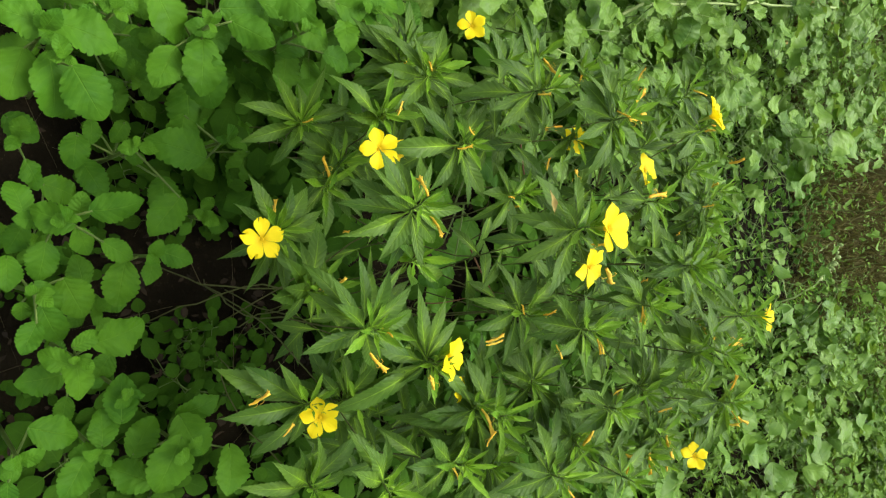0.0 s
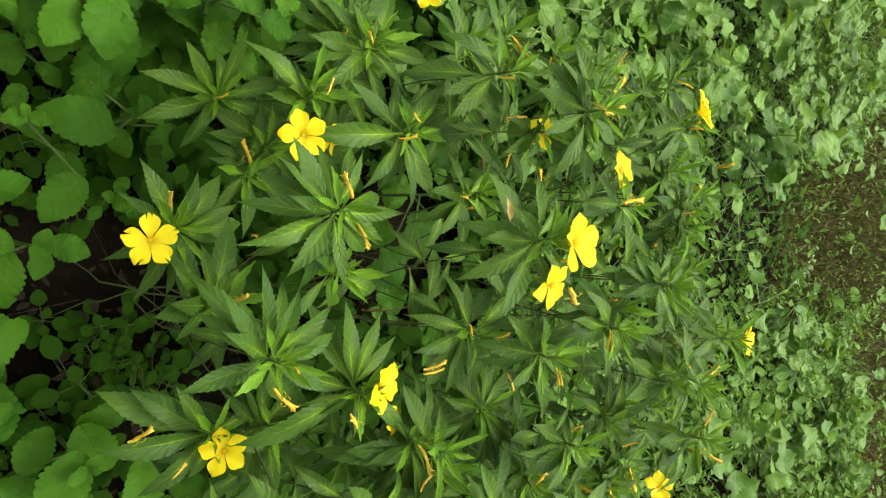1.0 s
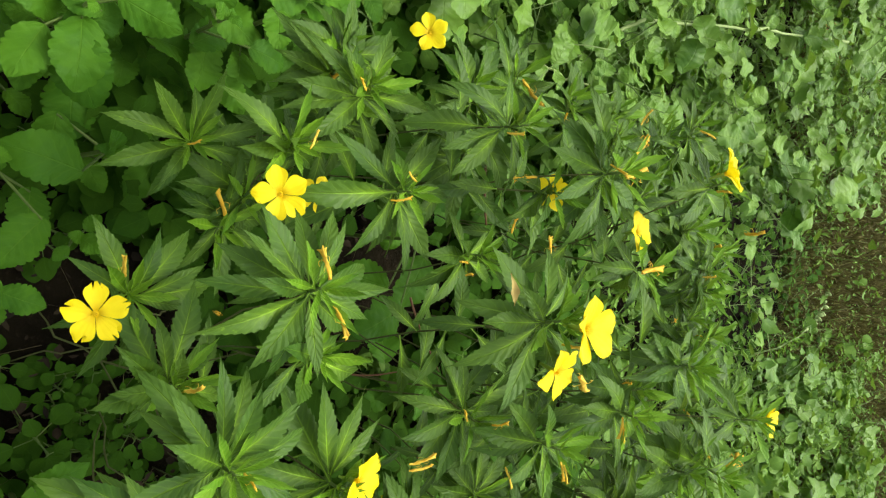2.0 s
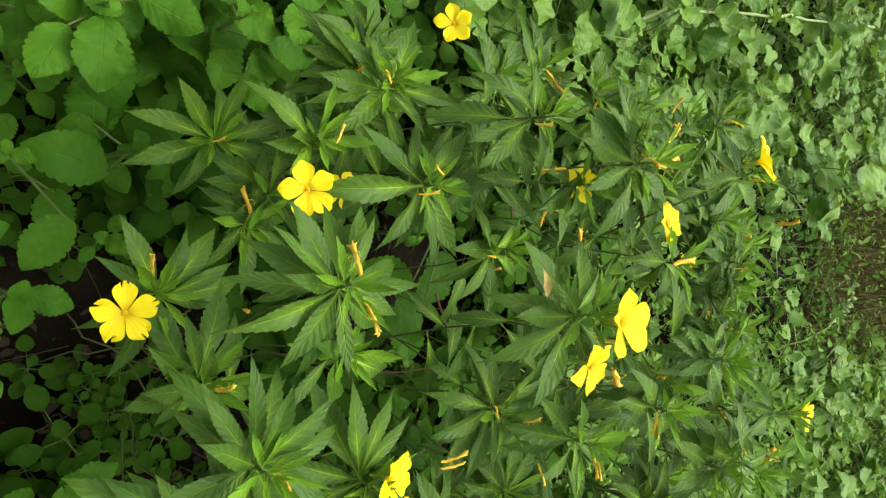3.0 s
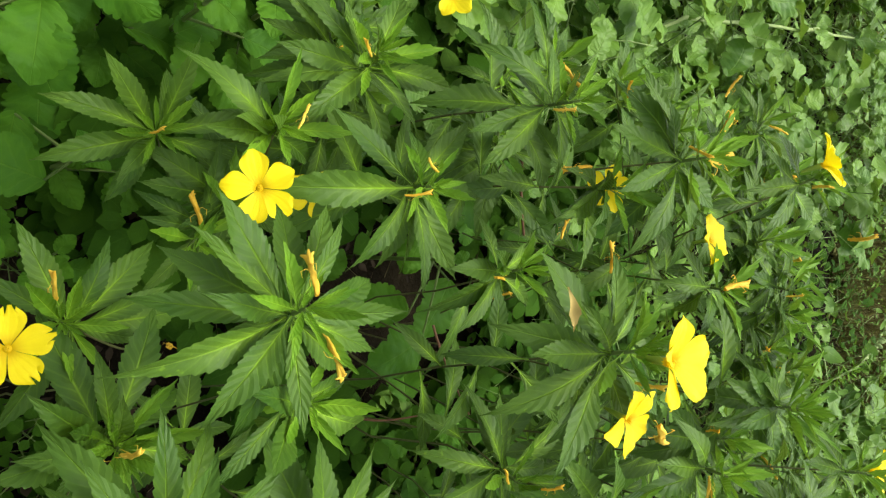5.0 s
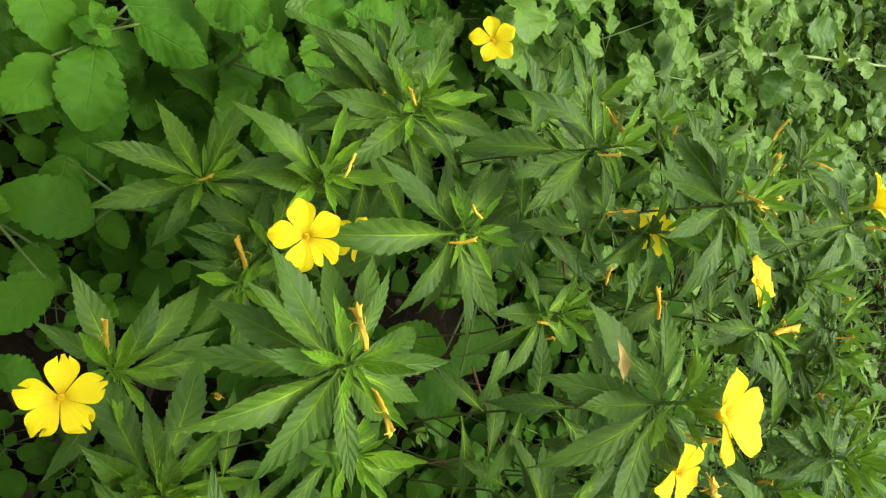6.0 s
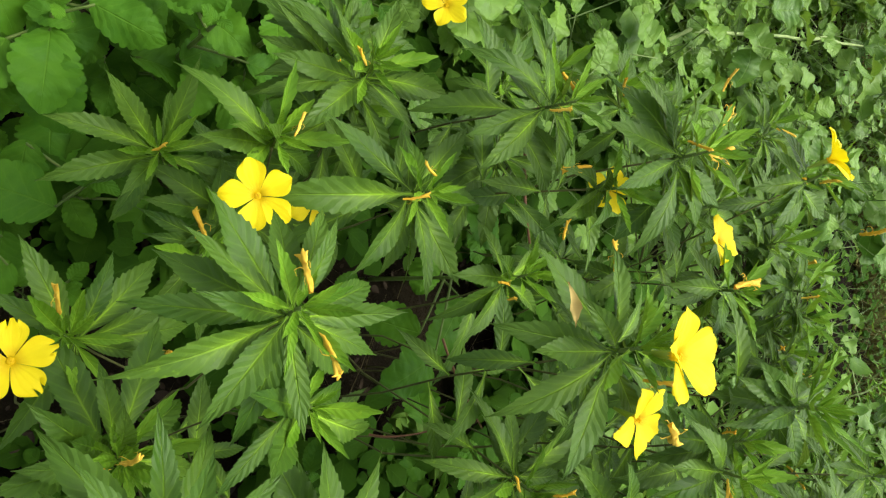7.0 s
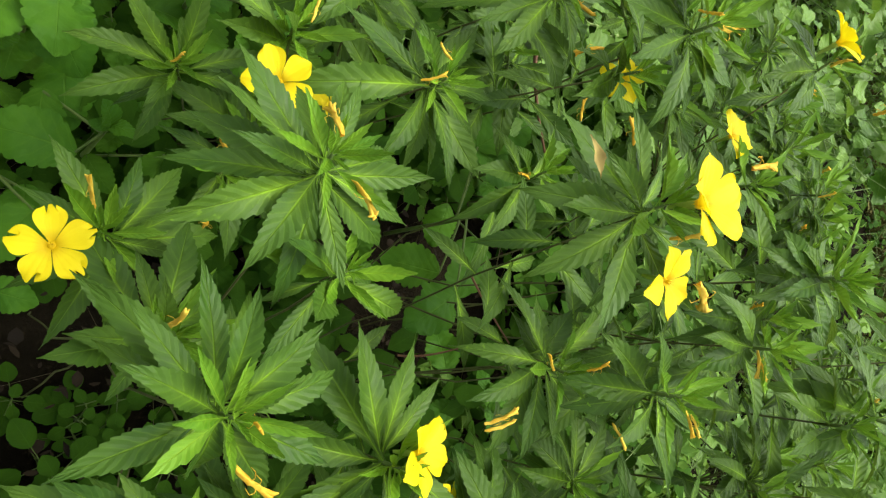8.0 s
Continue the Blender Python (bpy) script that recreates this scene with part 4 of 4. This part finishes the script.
rc = random.Random(21)
for _ in range(32):
    cx, cy = rc.uniform(-0.95, -0.24), rc.uniform(0.6, 1.5)
    creeper(cx, cy, rc.uniform(0.2, 0.33), rc.uniform(0.12, 0.2), 26, rc.uniform(0.034, 0.064), pale_leaves, "sprawling green weed with round scalloped leaves")
for _ in range(44):
    cx, cy = rc.uniform(-1.3, -0.25), rc.uniform(1.2, 2.5)
    creeper(cx, cy, rc.uniform(0.12, 0.32), rc.uniform(0.12, 0.24), 24, rc.uniform(0.03, 0.075), rc.choice((creeper_leaves, pale_leaves)))
for _ in range(34):
    cx, cy = rc.uniform(0.25, 1.1), rc.uniform(1.0, 2.8)
    creeper(cx, cy, rc.uniform(0.06, 0.2), rc.uniform(0.12, 0.22), 18, rc.uniform(0.04, 0.09), rc.choice((creeper_leaves, pale_leaves)))
for _ in range(16):
    cx, cy = rc.uniform(-0.3, 0.35), rc.uniform(0.95, 1.75)
    if abs(cx) < 0.2 and cy < 1.15:
        continue
    creeper(cx, cy, rc.uniform(0.1, 0.2), rc.uniform(0.1, 0.2), 18, rc.uniform(0.022, 0.045))


# ---- a few single stalks among the creepers ----
def weed_stalk(points, radius, label):
    """A long bare stalk through the points, with swollen joints."""
    pts = [Vector(p) for p in points]
    plant = thing("weed_stalk", (pts[0].x, pts[0].y, 0), label, "weed")
    line = [p - plant.location for k in range(len(pts) - 1) for p in [pts[k].lerp(pts[k + 1], j / 6) for j in range(6)]] + [pts[-1] - plant.location]
    r = random.Random(len(line))
    line = [Vector((0, 0, -0.005))] + [p + Vector((r.uniform(-1, 1), 0, r.uniform(-1, 1))) * 0.004 for p in line]
    part("stem", mesh_from("stem", *tube(line, [radius * (1.25 if i % 6 == 1 else 1 - 0.015 * i) for i in range(len(line))]), None, pale_stem), plant)
    for k in range(7, len(line) - 1, 3):
        for side in (-1, 1):
            part("leaf", r.choice(pale_leaves), plant, leaf_pose(line[k], 90 + side * r.uniform(50, 100), r.uniform(-5, 30), r.uniform(0.02, 0.045), r.uniform(-25, 25)))


pale_stem = plain_material("pale_stem", (0.16, 0.24, 0.07), (0.30, 0.38, 0.14), 60.0, 0.6)
weed_stalk([(-0.43, 1.06, 0.19), (-0.465, 1.121, 0.22), (-0.565, 1.555, 0.225), (-0.666, 2.035, 0.21)], 0.0034, "long pale green weed stalk stretched over the creepers")
weed_stalk([(-0.335, 0.84, 0.19), (-0.337, 0.868, 0.22), (-0.331, 0.956, 0.21), (-0.36, 1.1, 0.17)], 0.0022, "thin pale green weed stalk between the shrub and creepers")


def flower_spike():
    """A leafy yellow-green weed whose thin tip arches over the dark gap before the turf."""
    plant = thing("spiked_weed", (0.17, 1.96, 0), "yellow-green weed with an arching tip of pale buds", "weed")
    r = random.Random(5)
    foot = plant.location
    line = [Vector(p) - foot for p in ((0.17, 1.96, -0.01), (0.165, 1.965, 0.05), (0.14, 2.03, 0.10), (0.105, 2.11, 0.125), (0.06, 2.17, 0.135), (0.02, 2.23, 0.135), (-0.02, 2.28, 0.12))]
    stem = part("stem", mesh_from("stem", *tube(line, [0.0024, 0.0024, 0.0022, 0.002, 0.0017, 0.0014, 0.001]), None, pale_stem), plant)
    for k in range(46):
        s = r.uniform(1.0, 3.7)
        p = line[int(s)].lerp(line[int(s) + 1], s - int(s))
        part("leaf", r.choice(young_leaves), stem, leaf_pose(p, r.uniform(0, 360), r.uniform(-20, 60), r.uniform(0.016, 0.036), r.uniform(-40, 40)))
    bud = mesh_from("bud", *tube([(0, 0, 0), (0, 0, 0.3), (0, 0, 0.7), (0, 0, 1)], [0.12, 0.32, 0.3, 0.08], 6), None, pale_stem)
    for k in range(14):
        s = 3.4 + 2.5 * k / 13
        p = line[int(s)].lerp(line[int(s) + 1], s - int(s))
        part("bud", bud, stem, Matrix.Translation(p) @ pose(0, 0, 0, r.uniform(-110, 110), r.uniform(-40, 40), 0) @ Matrix.Scale(r.uniform(0.012, 0.02), 4))


flower_spike()


def dead_weed(x, y, top):
    """A dried weed with curled brown leaves."""
    plant = thing("dead_weed", (x, y, 0), "dried weed with curled reddish brown leaves", "weed")
    r = random.Random(int(100 * y))
    pieces = [tube(bow((0, 0, -0.01), (r.uniform(-0.08, 0.08), r.uniform(-0.08, 0.08), top * r.uniform(0.8, 1.0)), 0.7, 6), [0.0018 - 0.0002 * i for i in range(6)], 5) for _ in range(5)]
    for k, (v, f) in enumerate(pieces):
        stem = part("stem", mesh_from("stem", v, f, None, red_twig), plant)
        for j in range(4):
            part("leaf", r.choice(dry_leaves), stem, leaf_pose(v[5 * r.randint(2, 5)], r.uniform(0, 360), r.uniform(-40, 40), r.uniform(0.02, 0.045), r.uniform(-60, 60)))


dead_weed(-0.60, 1.98, 0.16)
dead_weed(-0.72, 2.16, 0.15)


# ---- fine herbs, dry turf, litter ----
def strewn(name, spots, shapes, material, label, category):
    """Many small leaves or blades joined into one sheet of growth; spots are poses."""
    verts, faces, uvs = [], [], []
    for k, m in enumerate(spots):
        v, f, q = shapes[k % len(shapes)]
        n = len(verts)
        w = np.array(v) @ np.array(m.to_3x3()).T + np.array(m.translation)
        verts.extend(map(tuple, w))
        faces.extend(tuple(i + n for i in face) for face in f)
        uvs.extend(q)
    ob = new(name, mesh_from(name, verts, faces, uvs, material))
    return tagged(ob, label, category, kind="stuff")


def simple_leaf(width, arch, fold, seed):
    v, f, q = blade(width=width, stations=4, rows=(-1.0, 0.0, 1.0), arch=arch, fold=fold, ripple=0.03, petiole=0.0, tip_power=0.9, base_power=0.7, seed=seed)
    return v, f, q


def grass_blade(bend, width, n=4):
    verts, uvs, faces = [], [], []
    for i in range(n + 1):
        u = i / n
        for v in (-1, 1):
            verts.append((bend * u * u, v * width * (1 - u * 0.9), u))
            uvs.append((u, 0.5 + 0.5 * v))
    for i in range(n):
        faces.append((2 * i, 2 * i + 1, 2 * i + 3, 2 * i + 2))
    return verts, faces, uvs


rg = random.Random(33)


def clump(x, y, scale=4.0):
    return noise.noise((x * scale, y * scale, 3.0)) + 0.5 * noise.noise((x * scale * 2.7, y * scale * 2.7, 8.0))


def on_turf(x, y):
    """The patch of low dry grass between the herbs."""
    return y > 2.3 and -0.16 - 0.52 * (y - 2.35) < x + 0.08 * clump(x, y, 6.0) < 0.02 + 0.42 * (y - 2.35) or (y > 2.75 and x > 0.2 and clump(x, y, 3.0) > 0.02)


narrow = [simple_leaf(rg.uniform(0.08, 0.24), rg.uniform(-0.3, 0.3), rg.uniform(-0.5, 0.8), k) for k in range(9)]
wider = [simple_leaf(rg.uniform(0.28, 0.42), rg.uniform(-0.2, 0.2), rg.uniform(-0.4, 0.6), k) for k in range(7)]
for shapes, count, least, most in ((narrow, 46000, 0.010, 0.036), (wider, 17000, 0.016, 0.052)):
    spots = []
    for _ in range(count):
        gx, gy = rg.uniform(-1.5, 1.5), rg.uniform(0.7, 3.2)
        if max(abs(gx) - 1.2, gy - 2.9, 0.8 - gy) > 0.3 * rg.random() + 0.25 * clump(gx, gy, 3.0):
            continue
        if math.hypot(gx, 0.7 * (gy - 0.86)) < 0.14:
            continue
        dense = clump(gx, gy)
        if (on_turf(gx, gy) and rg.random() < 0.97) or dense < -0.42:
            continue
        bare = 1.95 - 1.15 * math.hypot(gx + 0.02, 0.62 * (gy - 2.06)) / 0.22 + 0.5 * clump(gx, gy, 7.0)
        if rg.random() < min(0.92, bare):
            continue
        tall = 0.05 + 0.17 * max(0.0, dense + 0.3)
        spots.append(leaf_pose((gx, gy, 0.01 + tall * (1 - 0.9 * rg.random() ** 1.7)), rg.uniform(0, 360), rg.uniform(-40, 45), least + (most - least) * rg.random() ** 2, rg.uniform(-50, 50)))
    strewn("herbs", spots, shapes, herb_leaf, "fine mixed green herbs covering the ground", "herbs")

blades = [grass_blade(rg.uniform(0.1, 1.0), rg.uniform(0.08, 0.18), 2) for _ in range(8)]
spots = []
for _ in range(26000):
    gx, gy = rg.uniform(-1.2, 1.1), rg.uniform(2.0, 4.2)
    if clump(gx, gy, 11.0) < -0.38 or gy < 2.2 + 0.15 * clump(gx, gy) or max(abs(gx + 0.1) - 0.95, gy - 3.9) > 0.3 * rg.random() + 0.2 * clump(gx, gy):
        continue
    size = rg.uniform(0.016, 0.042) * (1 + max(0.0, clump(gx, gy, 9.0)))
    for _ in range(8):
        spots.append(Matrix.Translation((gx + rg.gauss(0, 0.016), gy + rg.gauss(0, 0.016), 0)) @ pose(0, 0, 0, rg.uniform(-45, 45), rg.uniform(-45, 45), rg.uniform(0, 360)) @ Matrix.Scale(size * rg.uniform(0.6, 1.2), 4))
strewn("dry_grass", spots, blades, turf, "low brownish dry grass turf", "grass")
spots = []
for _ in range(6500):
    gx, gy = rg.uniform(-1.2, 1.1), rg.uniform(2.1, 4.1)
    if not on_turf(gx, gy):
        continue
    spots.append(leaf_pose((gx, gy, 0.012 + 0.03 * rg.random()), rg.uniform(0, 360), rg.uniform(-20, 50), rg.uniform(0.010, 0.028), rg.uniform(-40, 40)))
strewn("turf_herbs", spots, narrow, herb_leaf, "tiny green herbs scattered in the dry turf", "herbs")

spots = []
for _ in range(300):
    gx, gy = rg.uniform(-0.6, 0.6), rg.uniform(0.05, 1.2)
    spots.append(Matrix.Translation((gx, gy, rg.uniform(0.008, 0.04))) @ pose(0, 0, 0, rg.uniform(75, 100), 0, rg.uniform(0, 360)) @ Matrix.Scale(rg.uniform(0.05, 0.2), 4))
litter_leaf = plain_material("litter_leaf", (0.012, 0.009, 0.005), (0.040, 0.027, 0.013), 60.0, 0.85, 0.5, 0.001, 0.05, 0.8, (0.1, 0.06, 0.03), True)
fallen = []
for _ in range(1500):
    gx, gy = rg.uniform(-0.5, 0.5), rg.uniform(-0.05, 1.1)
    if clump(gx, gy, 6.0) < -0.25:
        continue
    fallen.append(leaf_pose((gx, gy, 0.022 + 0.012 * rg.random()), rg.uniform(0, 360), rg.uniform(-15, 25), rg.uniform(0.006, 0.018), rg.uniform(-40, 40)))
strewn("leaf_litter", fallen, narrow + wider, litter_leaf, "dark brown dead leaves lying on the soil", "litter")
strewn("straw_litter", spots, [grass_blade(rg.uniform(-0.2, 0.2), 0.008) for _ in range(5)], straw, "dry straw and stalks lying on dark soil", "litter")

# low leaves whose dark colour stands in for shade in the gaps
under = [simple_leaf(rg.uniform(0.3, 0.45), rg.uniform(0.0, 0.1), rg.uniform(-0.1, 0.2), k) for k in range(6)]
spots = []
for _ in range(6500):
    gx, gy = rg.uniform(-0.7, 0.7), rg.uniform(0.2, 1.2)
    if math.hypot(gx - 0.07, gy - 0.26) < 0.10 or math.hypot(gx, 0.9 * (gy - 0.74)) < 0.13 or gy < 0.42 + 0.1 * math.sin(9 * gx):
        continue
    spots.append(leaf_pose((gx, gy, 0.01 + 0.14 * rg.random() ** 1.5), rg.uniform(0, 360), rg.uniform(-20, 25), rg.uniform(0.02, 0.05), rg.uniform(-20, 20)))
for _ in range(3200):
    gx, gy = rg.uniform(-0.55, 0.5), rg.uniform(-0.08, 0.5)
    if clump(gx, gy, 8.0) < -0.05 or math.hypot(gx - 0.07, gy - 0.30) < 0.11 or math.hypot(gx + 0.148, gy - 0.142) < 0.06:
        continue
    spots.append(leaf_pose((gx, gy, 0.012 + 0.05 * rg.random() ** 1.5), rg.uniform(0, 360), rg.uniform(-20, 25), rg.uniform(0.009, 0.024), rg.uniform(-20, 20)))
# the same darkened leaves paint the shadowed gap before the turf
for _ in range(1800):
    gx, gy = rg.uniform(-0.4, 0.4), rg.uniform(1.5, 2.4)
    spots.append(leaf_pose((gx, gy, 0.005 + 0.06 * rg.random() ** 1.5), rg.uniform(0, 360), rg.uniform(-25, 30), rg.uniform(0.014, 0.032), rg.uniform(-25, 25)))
strewn("undergrowth", spots, under, shaded_tone_leaf, "low green undergrowth below the shrubs, with shade put into its colour", "undergrowth")

spots = []
for _ in range(2600):
    gx, gy = rg.uniform(-1.4, 1.4), rg.uniform(0.9, 3.0)
    if on_turf(gx, gy):
        continue
    spots.append(Matrix.Translation((gx, gy, rg.uniform(0.0, 0.12))) @ pose(0, 0, 0, rg.uniform(-80, 80), rg.uniform(-80, 80), rg.uniform(0, 360)) @ Matrix.Scale(rg.uniform(0.06, 0.2), 4))
strewn("herb_stalks", spots, [grass_blade(rg.uniform(-0.3, 0.3), 0.008) for _ in range(5)], stalk, "thin pale green stalks among the herbs", "herbs")

# rougher growth that thins out round the place
fresh = [grass_blade(rg.uniform(0.1, 1.0), rg.uniform(0.03, 0.06), 2) for _ in range(8)]


def low_leaf(width, fold):
    """A small leaf of six faces."""
    verts = [(0, 0, 0), (0.3, width, fold), (0.35, 0, 0.04), (0.3, -width, fold), (0.7, 0.7 * width, fold), (0.72, 0, 0.05), (0.7, -0.7 * width, fold), (1, 0, 0)]
    faces = [(0, 2, 1), (0, 3, 2), (1, 2, 5, 4), (2, 3, 6, 5), (4, 5, 7), (5, 6, 7)]
    return verts, faces, [(v[0], 0.5 + 0.5 * v[1] / width) for v in verts]


small = [low_leaf(rg.uniform(0.2, 0.42), rg.uniform(-0.1, 0.15)) for _ in range(8)]
leaf_spots, grass_spots = [], []
for _ in range(90000):
    away, way = 0.4 + 5.2 * rg.random() ** 0.8, rg.uniform(0, 6.283)
    gx, gy = away * math.cos(way), 1.3 + away * math.sin(way)
    if abs(gx) < 1.25 + 0.2 * clump(gx, gy) and -0.06 < gy < 3.1 + 0.4 * clump(gx, gy):
        if abs(gx) < 0.6 or gy > 0.7:
            continue
    if on_turf(gx, gy) and gy < 4.2:
        continue
    dense = clump(gx, gy, 1.6) + 0.35 - 0.16 * max(0.0, away - 2.4)
    if rg.random() > dense + 0.3:
        continue
    if rg.random() < 0.66 * min(1.0, max(0.12, 0.75 + 0.5 * gy + 0.8 * clump(gx, gy, 2.0))):
        leaf_spots.append(leaf_pose((gx, gy, 0.01 + rg.random() * (0.05 + 0.14 * max(0.0, dense))), rg.uniform(0, 360), rg.uniform(-35, 45), rg.uniform(0.02, 0.065), rg.uniform(-40, 40)))
    else:
        size = rg.uniform(0.02, 0.06)
        for _ in range(4):
            grass_spots.append(Matrix.Translation((gx + rg.gauss(0, 0.015), gy + rg.gauss(0, 0.015), 0)) @ pose(0, 0, 0, rg.uniform(-45, 45), rg.uniform(-45, 45), rg.uniform(0, 360)) @ Matrix.Scale(size * rg.uniform(0.6, 1.3), 4))
strewn("herbs", leaf_spots, small, herb_leaf, "green herbs spreading round the shrubs", "herbs")
strewn("grass", grass_spots, fresh, stalk, "short green grass among the herbs", "grass")
